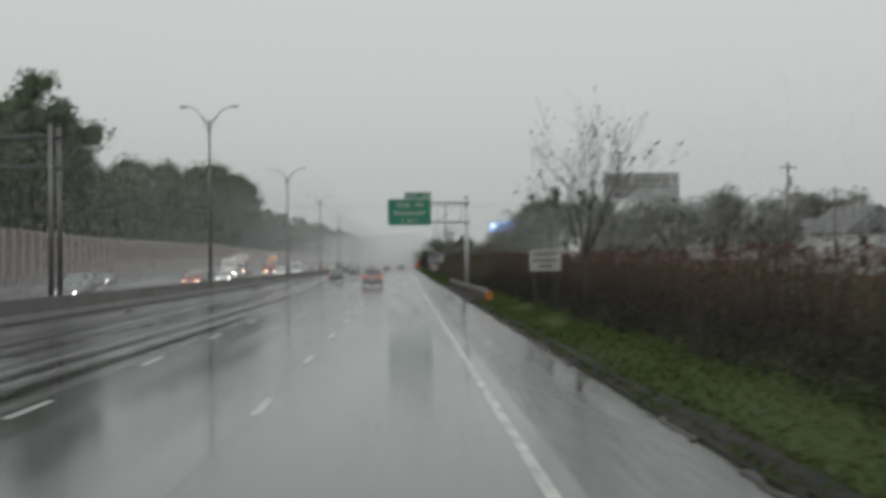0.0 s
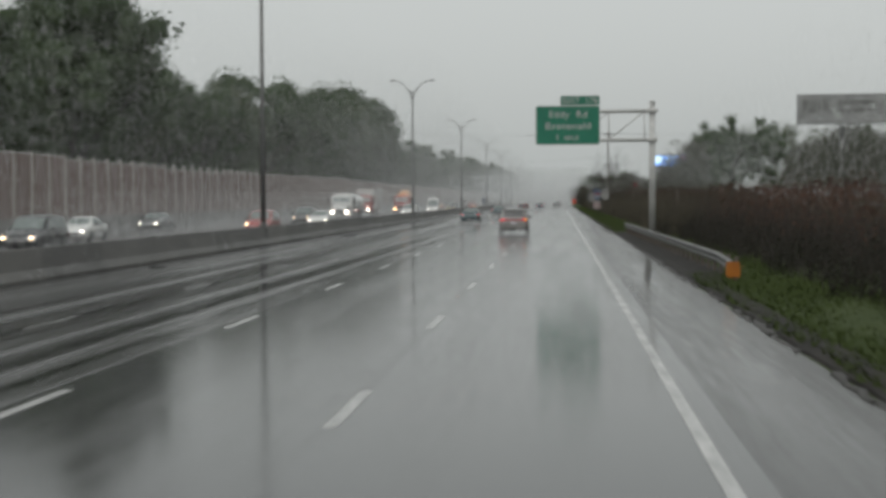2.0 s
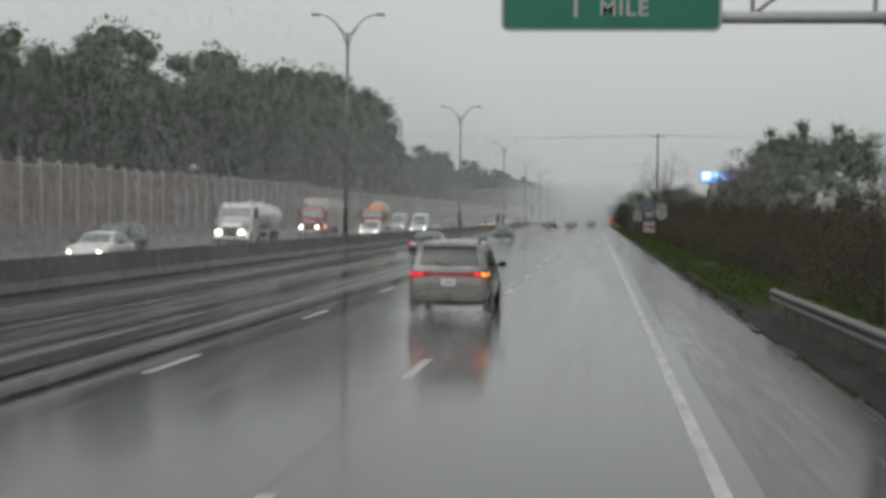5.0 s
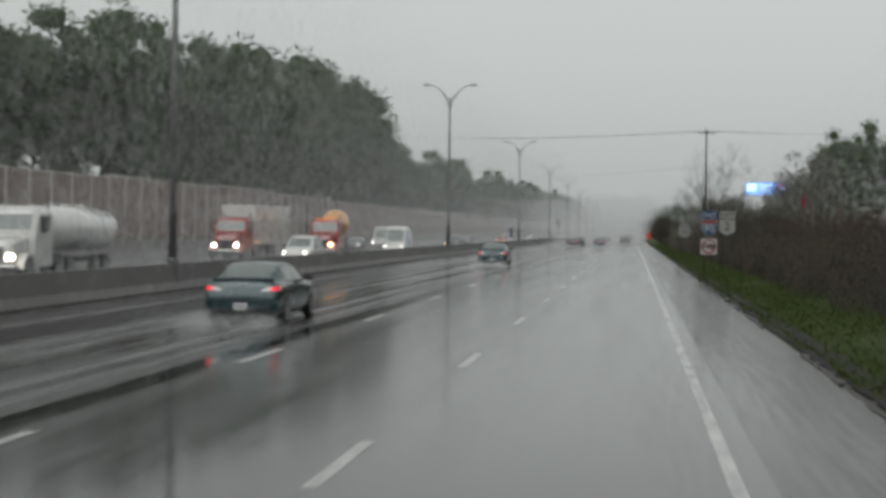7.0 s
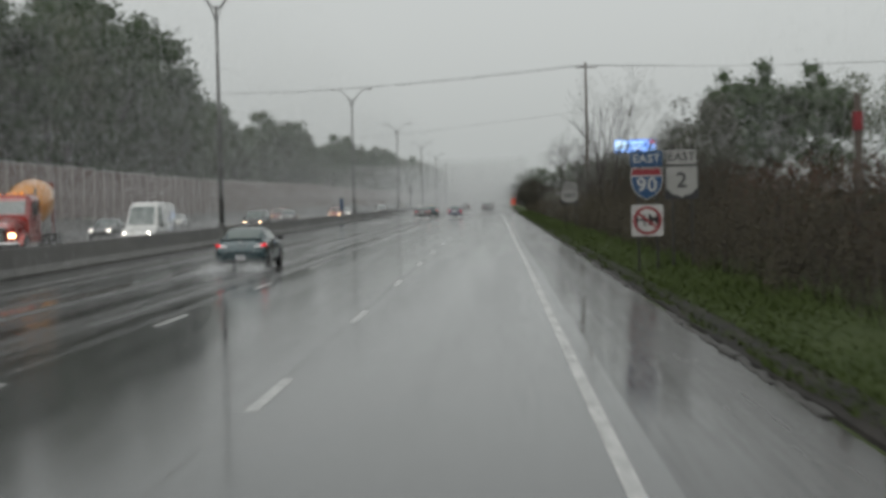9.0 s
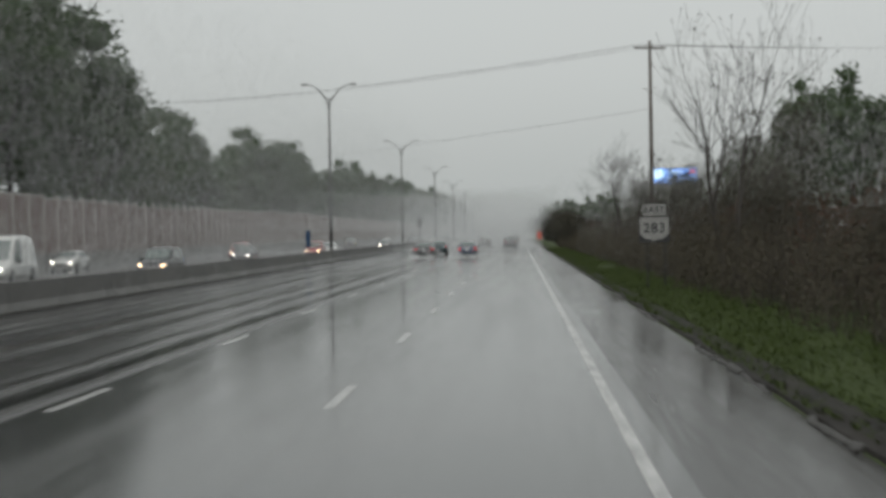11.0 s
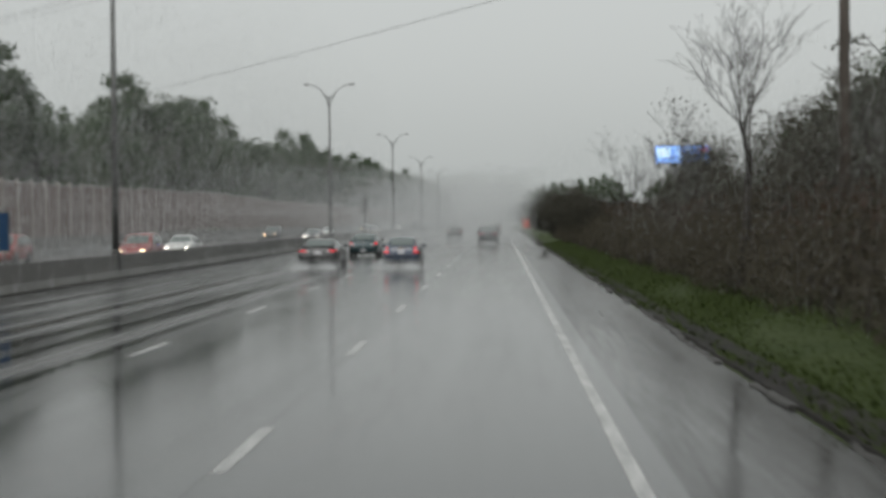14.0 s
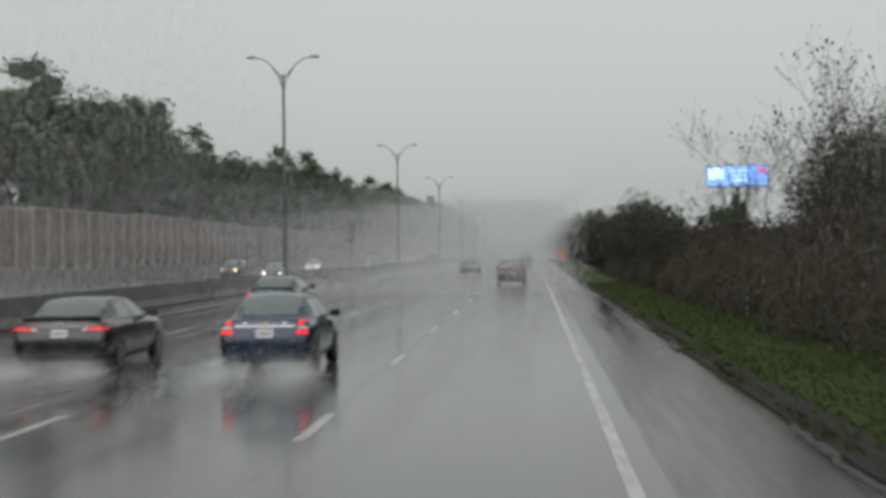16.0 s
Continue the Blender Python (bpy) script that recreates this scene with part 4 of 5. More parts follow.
def grass(name, seed, n, ya, yb, label):
    rng = np.random.default_rng(seed)
    y = rng.uniform(ya, yb, n)
    x = 3.76 + 2.8 * rng.uniform(0, 1, n) ** 0.95 + 0.06 * np.sin(y * 0.8)
    keep = ~((x < 4.95 + 0.25 * np.sin(y * 0.4)) & (y > 113) & (y < 171))
    x, y = x[keep], y[keep]
    n = len(x)
    h = rng.uniform(0.04, 0.12, n) * (0.7 + 0.6 * (x - 3.85) / 2.7) * (1 + 0.25 * np.sin(y * 0.33 + x))
    z = np.interp(x, [3.8, 4.4, 5.2, 6.5], [-0.02, 0.02, 0.10, 0.22]) - 0.03
    base = np.stack([x, y, z], 1)
    a = rng.uniform(0, 2 * math.pi, n)
    s = np.stack([np.cos(a), np.sin(a), np.zeros(n)], 1) * rng.uniform(0.016, 0.045, n)[:, None]
    tip = base + np.stack([rng.normal(0, 0.06, n), rng.normal(0, 0.06, n), h + 0.03], 1)
    lean = np.array([-0.1, -0.35, 1.0]) + rng.normal(0, 0.06, (n, 3))
    me = cloud_mesh(name, np.stack([base - s, base + s, tip], 1), M_GRASS, 3, lean)
    return tagged(part(name, me, M_GRASS), label, "grass", kind="stuff")


grass("grass_verge", 66, 165000, 15, 480, "wet green grass verge beside the shoulder")

# ---------- utility poles and wires ----------
def utility_pole(x, y, h, label, rz=0, can=False):
    t = thing("utility_pole", label, "utility pole", m=pose(x, y, 0, 0, 0, rz))
    g = Geo()
    g.tube([(0, 0, -0.3), (0.02, 0, h * 0.5), (0, 0, h)], [0.17, 0.14, 0.10], 10)
    part("pole", g, M_WOOD, t, smooth=True)
    g = Geo()
    g.box((0, -0.13, h - 0.5), (2.2, 0.1, 0.12), cut=0.01)
    arm = part("crossarm", g, M_WOOD, t)
    for dx in (-1.0, -0.35, 0.35, 1.0):
        g = Geo()
        g.tube([(dx, -0.13, h - 0.44), (dx, -0.13, h - 0.36), (dx, -0.13, h - 0.27)], [0.03, 0.05, 0.03], 8)
        part("insulator", g, M_STEEL, arm)
    if can:
        g = Geo()
        g.tube([(0.33, 0, h - 2.3), (0.33, 0, h - 2.2), (0.33, 0, h - 1.4), (0.33, 0, h - 1.3)], [0.16, 0.22, 0.22, 0.12], 10)
        part("transformer", g, M_STEEL, t)
    return t


utility_pole(9.35, 377.2, 15.3, "tall weathered timber utility pole at the verge", 12)
utility_pole(38, 176, 11.8, "timber utility pole with a transformer beyond the slope", 30, True)
utility_pole(52, 210, 11.0, "distant timber utility pole beyond the slope", 30)


def wire(a, b, sag, r=0.012, n=22):
    g = Geo()
    pts = []
    for i in range(n + 1):
        s = i / n
        q = Vector(a).lerp(Vector(b), s)
        pts.append((q.x, q.y, q.z - 4 * sag * s * (1 - s)))
    g.tube(pts, r, 5)
    return tagged(part("overhead_wire", g, M_WIRE, smooth=True), "thin black overhead wire strung across the motorway", "wire", "overhead wires")


for dx, dy in ((-1.0, 0.0), (-0.3, 0.1), (0.9, 0.25)):
    wire((9.35 + dx, 377.2 + dy, 15.05), (-62 + dx, 502 + dy * 4, 22.5), 1.2)
    wire((9.35 + dx, 377.2 + dy, 15.05), (75, 392 + dy, 17.5), 1.0)
wire((9.3, 377.1, 10.6), (-62, 502, 11.6), 0.8, 0.011)
tp2 = utility_pole(-62, 502, 23, "tall timber pole behind the sound wall trees", 60)


# ---------- billboards ----------
def billboard(x, y, z, w, h, rz, label, face, lit):
    """A wide panel on one steel column."""
    t = thing("billboard", label, "billboard", m=pose(x, y, 0, 0, 0, rz))
    g = Geo()
    g.tube([(0, 0.5, -0.3), (0, 0.5, z - h / 2 - 0.2)], 0.5, 14)
    part("column", g, M_POLE, t, smooth=True)
    g = Geo()
    g.box((0, 0.25, z), (w, 0.5, h), cut=0.06)
    p = part("panel", g, M_POLE, t)
    g = Geo()
    g.box((0, -0.02, z), (w - 0.3, 0.04, h - 0.3), cut=0.01)
    part("picture", g, face, p)
    g = Geo()
    g.box((0, -0.7, z - h / 2 - 0.25), (w, 1.1, 0.1), cut=0.03)
    part("catwalk", g, M_POLE, t)
    for k in range(5):
        xx = -w / 2 + w * (k + 0.5) / 5
        g = Geo()
        g.tube([(xx, 0.3, z - h / 2), (xx, -1.2, z - h / 2 - 0.2)], 0.05, 5)
        part("bracket", g, M_POLE, t)
    return t


def led_face():
    """A lit screen: a bright blue field with paler and magenta bars."""
    m = surf("led_screen", (0.10, 0.28, 0.95), (0.30, 0.55, 1.0), rough=0.3, scale=0.4, emit=1.1)
    return m


M_LED = led_face()
M_LEDPALE = surf("led_screen_pale", (0.5, 0.75, 1.0), (0.7, 0.9, 1.0), rough=0.3, scale=0.5, emit=1.3)
M_LEDRED = surf("led_screen_red", (0.8, 0.16, 0.28), rough=0.3, emit=0.6)
M_POSTER = surf("faded_poster", (0.15, 0.155, 0.155), (0.25, 0.25, 0.245), rough=0.5, scale=0.35)
led = billboard(45.1, 727, 17.8, 13.4, 4.4, -4, "large lit blue screen billboard on a steel column", M_LED, True)
g = Geo()
g.box((-4.6, -0.05, 18.3), (3.2, 0.02, 2.4), cut=0.005)
part("screen_block", g, M_LEDPALE, led)
g = Geo()
g.box((5.3, -0.05, 18.9), (1.8, 0.02, 1.2), cut=0.005)
part("screen_block", g, M_LEDRED, led)
for k, (dx, dz, w) in enumerate(((0.4, 18.9, 3.8), (0.2, 17.9, 3.2), (0.6, 16.9, 4.0))):
    g = Geo()
    g.box((dx, -0.05, dz), (w, 0.02, 0.35), cut=0.005)
    part("screen_bar", g, M_LEDPALE, led)
bb = billboard(48.0, 339.4, 17.4, 15.2, 5.0, -6, "faded grey poster billboard on a steel column", M_POSTER, False)
for dx, dz, w, h in ((-4.5, 17.8, 4.2, 2.2), (2.5, 18.4, 6.5, 0.7), (2.2, 17.1, 5.8, 0.6)):
    g = Geo()
    g.box((dx, -0.05, dz), (w, 0.02, h), cut=0.005)
    part("poster_block", g, M_POLE, bb)

# houses beyond the slope
M_SIDING = surf("pale_siding", (0.42, 0.43, 0.43), (0.55, 0.56, 0.56), rough=0.6, scale=1.0, stretch=(1, 1, 6))
M_ROOF = surf("grey_shingles", (0.07, 0.07, 0.075), (0.13, 0.13, 0.135), rough=0.7, scale=3.0, bump=0.3)
M_PANE = surf("dark_window_pane", (0.02, 0.025, 0.03), rough=0.08)


def house(x, y, w, d, h, rz, label):
    t = thing("house", label, "house", m=pose(x, y, 0.2, 0, 0, rz))
    g = Geo()
    g.box((0, 0, h / 2), (w, d, h), cut=0.05)
    part("wall", g, M_SIDING, t)
    g = Geo()
    o = 0.5
    g.rings([[(-w / 2 - o, s, h - 0.1), (w / 2 + o, s, h - 0.1), (0, s, h + w * 0.38)] for s in (-d / 2 - o, d / 2 + o)])
    roof = part("roof", g, M_ROOF, t)
    g = Geo()
    g.box((w * 0.2, d * 0.1, h + w * 0.34), (0.6, 0.6, 1.8), cut=0.04)
    part("chimney", g, M_WALL, roof)
    for xx in (-w * 0.25, w * 0.25):
        for z in ((1.6, 4.2) if h > 4.5 else (1.6,)):
            g = Geo()
            g.box((xx, -d / 2 - 0.03, z), (1.2, 0.1, 1.5), cut=0.02)
            wn = part("window", g, M_WHITE, t)
            g = Geo()
            g.box((xx, -d / 2 - 0.085, z), (1.0, 0.02, 1.3), cut=0.005)
            part("pane", g, M_PANE, wn)
    return t


house(58, 222, 9, 11, 5.4, 14, "pale two-storey house with a grey roof beyond the slope")
house(72, 300, 10, 12, 5.4, 8, "pale house half hidden by brush beyond the slope")
house(66, 268, 8, 10, 3.2, -10, "low white house with a dark roof beyond the slope")


# ---------- vehicles ----------
def paint(name, c, metal=0.3):
    m = surf(name, tuple(0.8 * q for q in c), c, rough=0.22, metal=metal, scale=1.5, rough2=0.34)
    m.node_tree.nodes["Principled BSDF"].inputs["Coat Weight"].default_value = 0.6
    return m


# the pale base colour carries sky mirrored in and seen through the panes
M_GLASS = surf("sky_pale_car_glass", (0.125, 0.150, 0.145), (0.165, 0.190, 0.182), rough=0.06, scale=2.0)
M_GLASSDARK = surf("dark_privacy_glass", (0.012, 0.014, 0.014), (0.024, 0.027, 0.026), rough=0.08, scale=2.0)
M_TRIM = surf("black_plastic_trim", (0.015, 0.015, 0.015), (0.03, 0.03, 0.03), rough=0.5, scale=5)
M_CHROME = surf("wet_chrome", (0.34, 0.34, 0.34), rough=0.15, metal=1.0)
M_RIM = surf("alloy_rim", (0.35, 0.35, 0.35), (0.45, 0.45, 0.45), rough=0.35, metal=0.7)
M_TAIL = surf("lit_tail_lamp", (0.9, 0.008, 0.02), rough=0.2, emit=0.75)
M_TAILDIM = surf("dim_tail_lamp", (0.26, 0.010, 0.018), rough=0.15, emit=0.04)
M_TURN = surf("amber_lamp", (1.0, 0.32, 0.02), rough=0.2, emit=2.0)
M_CLEAR = surf("clear_lamp_glass", (0.6, 0.6, 0.6), rough=0.1)
M_HEAD = surf("lit_headlamp", (1.0, 0.93, 0.8), rough=0.1, emit=14.0)
M_HEADWARM = surf("lit_warm_headlamp", (1.0, 0.62, 0.30), rough=0.1, emit=12.0)
M_BADGE = surf("gold_badge", (0.30, 0.20, 0.06), rough=0.3, metal=0.6)
M_PLATE = surf("number_plate", (0.5, 0.5, 0.52), (0.62, 0.62, 0.64), rough=0.4)


def section(y, zb, zt, w, e=3.2, n=20):
    """A rounded car cross-section."""
    zc, zh = (zb + zt) / 2, (zt - zb) / 2
    out = []
    for i in range(n):
        a = 2 * math.pi * (i + 0.5) / n
        c, s = math.cos(a), math.sin(a)
        out.append((w * math.copysign(abs(c) ** (2 / e), c), y, zc + zh * math.copysign(abs(s) ** (2 / e), s)))
    return out


P_SILVER = paint("silver_van_paint", (0.22, 0.21, 0.20))
P_TEAL = paint("dark_teal_paint", (0.008, 0.034, 0.040))
P_BLUE = paint("deep_blue_paint", (0.004, 0.019, 0.052))
P_BLACK = paint("black_car_paint", (0.012, 0.012, 0.013))
P_GREY = paint("grey_car_paint", (0.09, 0.095, 0.10))
P_WHITE = paint("white_car_paint", (0.62, 0.62, 0.60), 0.0)
P_RED = paint("red_car_paint", (0.28, 0.03, 0.025), 0.0)
P_ORANGE = paint("orange_drum_paint", (0.62, 0.25, 0.03), 0.0)

def wheel(parent, x, y, r, w=0.2):
    g = Geo()
    s = 1 if x > 0 else -1
    rows = []
    for dx, rr in ((-w / 2, r * 0.62), (-w / 2, r * 0.9), (-w / 2 + 0.03, r), (w / 2 - 0.03, r), (w / 2, r * 0.9), (w / 2, r * 0.62)):
        rows.append([(x + s * dx, y + rr * math.cos(2 * math.pi * k / 18), r + rr * math.sin(2 * math.pi * k / 18)) for k in range(18)])
    g.rings(rows)
    q = part("tyre", g, M_RUBBER, parent, smooth=False)
    g = Geo()
    xo = x + s * (w / 2 - 0.01)
    for k in range(5):
        a = 2 * math.pi * k / 5 + 0.3
        g.box((xo, y + 0.3 * r * math.cos(a), r + 0.3 * r * math.sin(a)), (0.03, 0.62 * r, 0.13 * r), cut=0.01, turn=Euler((a, 0, 0)).to_matrix())
    rows = []
    for dx, rr in ((-0.02, 0.56), (0.012, 0.58), (0.015, 0.66), (-0.02, 0.67)):
        rows.append([(xo + s * dx, y + rr * r * math.cos(2 * math.pi * k / 14), r + rr * r * math.sin(2 * math.pi * k / 14)) for k in range(14)])
    g.rings(rows, cap=False)
    part("rim", g, M_RIM, q)


# stations of a body from tail to nose: y, underside, waistline, top, half width at the waist and at the roof (shares)
SEDAN = [(0.00, 0.40, 0.60, 0.64, 0.84, 0.70), (0.02, 0.30, 0.66, 0.70, 0.90, 0.76), (0.07, 0.25, 0.80, 0.86, 0.94, 0.79), (0.11, 0.23, 0.91, 0.985, 0.955, 0.81),
         (0.16, 0.22, 0.93, 1.02, 0.965, 0.81), (0.45, 0.20, 0.95, 1.035, 0.99, 0.79), (0.60, 0.20, 0.955, 1.06, 1.0, 0.775), (0.80, 0.20, 0.96, 1.20, 1.0, 0.745),
         (1.02, 0.20, 0.96, 1.345, 1.0, 0.71), (1.20, 0.20, 0.96, 1.415, 1.0, 0.695), (1.6, 0.20, 0.955, 1.455, 1.0, 0.69), (2.0, 0.20, 0.95, 1.46, 1.0, 0.69),
         (2.45, 0.20, 0.945, 1.42, 1.0, 0.70), (2.7, 0.20, 0.94, 1.33, 1.0, 0.715), (3.0, 0.20, 0.935, 1.17, 1.0, 0.75), (3.3, 0.20, 0.925, 1.01, 1.0, 0.80),
         (3.45, 0.20, 0.92, 0.97, 0.995, 0.80), (4.0, 0.20, 0.84, 0.90, 0.975, 0.78), (4.3, 0.24, 0.72, 0.79, 0.93, 0.74), (4.45, 0.32, 0.60, 0.66, 0.83, 0.66), (4.5, 0.40, 0.52, 0.56, 0.70, 0.55)]
VAN = [(0.00, 0.42, 0.66, 0.70, 0.86, 0.74), (0.02, 0.32, 0.78, 0.84, 0.93, 0.82), (0.06, 0.27, 0.98, 1.06, 0.96, 0.87), (0.10, 0.25, 1.02, 1.18, 0.97, 0.86),
       (0.22, 0.23, 1.03, 1.45, 0.98, 0.83), (0.34, 0.22, 1.03, 1.60, 0.99, 0.80), (0.50, 0.22, 1.03, 1.67, 1.0, 0.785), (1.2, 0.22, 1.03, 1.72, 1.0, 0.78),
       (2.4, 0.22, 1.02, 1.71, 1.0, 0.78), (2.9, 0.22, 1.01, 1.64, 1.0, 0.785), (3.2, 0.22, 1.00, 1.48, 1.0, 0.80), (3.55, 0.22, 0.99, 1.22, 1.0, 0.83), (3.8, 0.22, 0.97, 1.05, 0.995, 0.84),
       (4.3, 0.22, 0.88, 0.94, 0.97, 0.80), (4.65, 0.26, 0.72, 0.80, 0.92, 0.74), (4.77, 0.32, 0.62, 0.68, 0.84, 0.68), (4.8, 0.40, 0.54, 0.58, 0.72, 0.58)]
SUV = [(y if y < 2 else y - 0.42 if y < 4 else y - 0.2, zb, zw, zt, a, b) for y, zb, zw, zt, a, b in VAN]
SHAPES = {"sedan": (SEDAN, 1.46), "van": (VAN, 1.72), "suv": (SUV, 1.72)}


def shell(st, w, kl, kh):
    """The closed skin of a car body, lofted over its stations."""
    g = Geo()
    rows = []
    for y, zb, zw, zt, a, b in st:
        a, b, h = w * a, w * b, zw - zb
        zt = zt if zt < zw + 0.1 else zw + (zt - zw) * kh
        drop = min(0.07, (zt - zw) * 0.5)
        half = [(0.75 * a, zb), (0.93 * a, zb + 0.06), (0.985 * a, zb + 0.3 * h), (a, zb + 0.55 * h), (0.988 * a, zb + 0.85 * h), (0.955 * a, zw)]
        for f in (0.34, 0.68):
            half.append((0.955 * a + (b - 0.955 * a) * f + 0.014, zw + (zt - drop - zw) * f))
        half += [(b, zt - drop), (0.93 * b, zt - 0.3 * drop), (0.62 * b, zt - 0.003), (0.0, zt + 0.012)]
        rows.append([(x, y * kl, z) for x, z in half] + [(-x, y * kl, z) for x, z in half[-2::-1]])
    g.rings(rows)
    return g, BVHTree.FromPolygons([Vector(q) for q in g.v], g.f)


def patch(tree, quad, side, proud=0.008, n=6, m=3):
    """A thin piece that follows the body's skin: quad gives its corners across and up, seen from the rear, the front or one side."""
    g = Geo()
    ray = {"rear": Vector((0, 1, 0)), "front": Vector((0, -1, 0)), "right": Vector((-1, 0, 0)), "left": Vector((1, 0, 0))}[side]
    outer, inner = [], []
    for j in range(m + 1):
        for i in range(n + 1):
            u, v = i / n, j / m
            a = [(1 - u) * (1 - v) * quad[0][k] + u * (1 - v) * quad[1][k] + u * v * quad[2][k] + (1 - u) * v * quad[3][k] for k in (0, 1)]
            far = Vector((a[0], 0, a[1])) if side in ("rear", "front") else Vector((0, a[0], a[1]))
            hit = tree.ray_cast(far - ray * 9, ray)
            p, nrm = (hit[0], hit[1]) if hit[0] else tree.find_nearest(far - ray * 9)[:2]
            nrm = nrm if nrm.dot(ray) < 0 else -nrm
            outer.append(p + nrm * proud)
            inner.append(p - nrm * 0.03)
    k, c = n + 1, len(outer)
    fs = []
    for j in range(m):
        for i in range(n):
            q = (j * k + i, j * k + i + 1, (j + 1) * k + i + 1, (j + 1) * k + i)
            fs += [q, tuple(c + e for e in q[::-1])]
    rim = [i for i in range(k)] + [j * k + n for j in range(1, m + 1)] + [m * k + i for i in range(n - 1, -1, -1)] + [j * k for j in range(m - 1, 0, -1)]
    for i, e in enumerate(rim):
        f = rim[(i + 1) % len(rim)]
        fs.append((e, c + e, c + f, f))
    return g.add(outer + inner, fs)


def car(label, colour, shape="sedan", L=4.4, W=1.75, H=1.46, tail="wide", rear_lit=True, front_lit=False, group="", head=None, turn=False, name="car", rack=False, blind=False, lip=False):
    """A car that heads towards +y, its rear at y = 0: body, glass, wheels, lamps, mirrors, bumper, plate."""
    t = thing(name, label, "car" if name == "car" else name.replace("_", " "), group)
    w = W / 2
    st, h0 = SHAPES[shape]
    kl = L / st[-1][0]
    waist = st[8][2]
    kh = (H - waist) / (h0 - waist)
    g, tree = shell(st, w, kl, kh)
    body = part("body", g, colour, t, smooth=True)
    up = lambda z: waist + (z - waist) * kh
    add = lambda nm, quad, side, mat, under=t, lab="", **k: part(nm, patch(tree, quad, side, **k), mat, under, lab, smooth=False)
    box = shape != "sedan"
    # glass
    if not blind:
        b0, b1, z0, z1 = (0.765, 0.61, 1.075, 1.395) if not box else (0.74, 0.64, 1.13, 1.585)
        rw = add("rear_window", [(-w * b0, up(z0)), (w * b0, up(z0)), (w * b1, up(z1)), (-w * b1, up(z1))], "rear", M_GLASSDARK if name == "minivan" else M_GLASS, t, "wet rear window", n=8, m=5)
        if box:
            part("wiper", Geo().tube([(0.02, 0.05, up(1.13)), (-0.3, 0.09, up(1.21))], 0.012, 5), M_TRIM, t)
    f0, f1, fz0, fz1 = (0.70, 0.60, 1.03, 1.36) if not box else (0.74, 0.66, 1.10, 1.58)
    add("windscreen", [(-w * f0, up(fz0)), (w * f0, up(fz0)), (w * f1, up(fz1)), (-w * f1, up(fz1))], "front", M_GLASS, n=8, m=5)
    if not box:
        wins = [[(0.93, 1.005), (1.82, 1.0), (1.82, 1.372), (1.24, 1.355)], [(1.92, 1.0), (3.02, 0.995), (2.56, 1.325), (1.92, 1.372)]]
    elif shape == "van":
        wins = [[(0.28, 1.10), (1.28, 1.09), (1.28, 1.60), (0.46, 1.575)], [(1.36, 1.09), (2.28, 1.085), (2.28, 1.60), (1.36, 1.60)], [(2.38, 1.085), (3.40, 1.08), (2.98, 1.50), (2.38, 1.59)]]
    else:
        wins = [[(0.28, 1.10), (1.02, 1.09), (1.02, 1.60), (0.46, 1.575)], [(1.10, 1.09), (1.86, 1.085), (1.86, 1.60), (1.10, 1.60)], [(1.95, 1.085), (2.92, 1.08), (2.54, 1.50), (1.95, 1.59)]]
    for side, s in (("right", 1), ("left", -1)):
        for q in wins[-1:] if blind else wins:
            grow = [(-0.05, -0.03), (0.03, -0.03), (0.02, 0.03), (-0.03, 0.03)] if q is wins[0] else [(-0.03, -0.03), (0.05, -0.03), (0.03, 0.03), (-0.03, 0.03)]
            add("window_trim", [((a + e) * kl, up(b + f)) for (a, b), (e, f) in zip(q, grow)], side, M_TRIM, body, "", proud=0.003, n=5, m=4)
            add("side_window", [(a * kl, up(b)) for a, b in q], side, M_GLASSDARK if name == "minivan" else M_GLASS, body, "", n=5, m=4)
        # sills, door seams, handles, mirror
        ya, yb = (1.2, 3.3) if not box else (1.25, 3.4)
        add("sill", [(ya * kl, 0.24), (yb * kl, 0.24), (yb * kl, 0.32), (ya * kl, 0.32)], side, M_TRIM, body, "", m=1)
        for q in wins:
            yy = q[1][0] + 0.04
            add("door_seam", [((yy - 0.008) * kl, 0.34), ((yy + 0.008) * kl, 0.34), ((yy + 0.008) * kl, waist - 0.01), ((yy - 0.008) * kl, waist - 0.01)], side, M_TRIM, body, "", proud=0.003, n=1, m=5)
            if not blind:
                add("door_handle", [((yy - 0.30) * kl, waist - 0.15), ((yy - 0.10) * kl, waist - 0.15), ((yy - 0.10) * kl, waist - 0.11), ((yy - 0.30) * kl, waist - 0.11)], side, colour, body, "", proud=0.03, n=2, m=1)
        ym = (wins[-1][1][0] - 0.22) * kl
        g = Geo()
        g.rings([section(ym - 0.06, waist + 0.015, waist + 0.13, 0.07, 3, 10), section(ym - 0.04, waist, waist + 0.145, 0.10, 3, 10), section(ym + 0.05, waist + 0.01, waist + 0.135, 0.095, 3, 10), section(ym + 0.10, waist + 0.04, waist + 0.10, 0.05, 3, 10)])
        g.v = [(x + s * (w + 0.10), y, z) for x, y, z in g.v]
        g.box((s * (w - 0.01), ym + 0.03, waist + 0.045), (0.16, 0.06, 0.04), cut=0.01)
        part("mirror", g, M_TRIM if colour is not P_BLUE else colour, t)
        # wheels before black discs on the skin, painted shade of the arch openings
        r = 0.315 if not box else 0.335
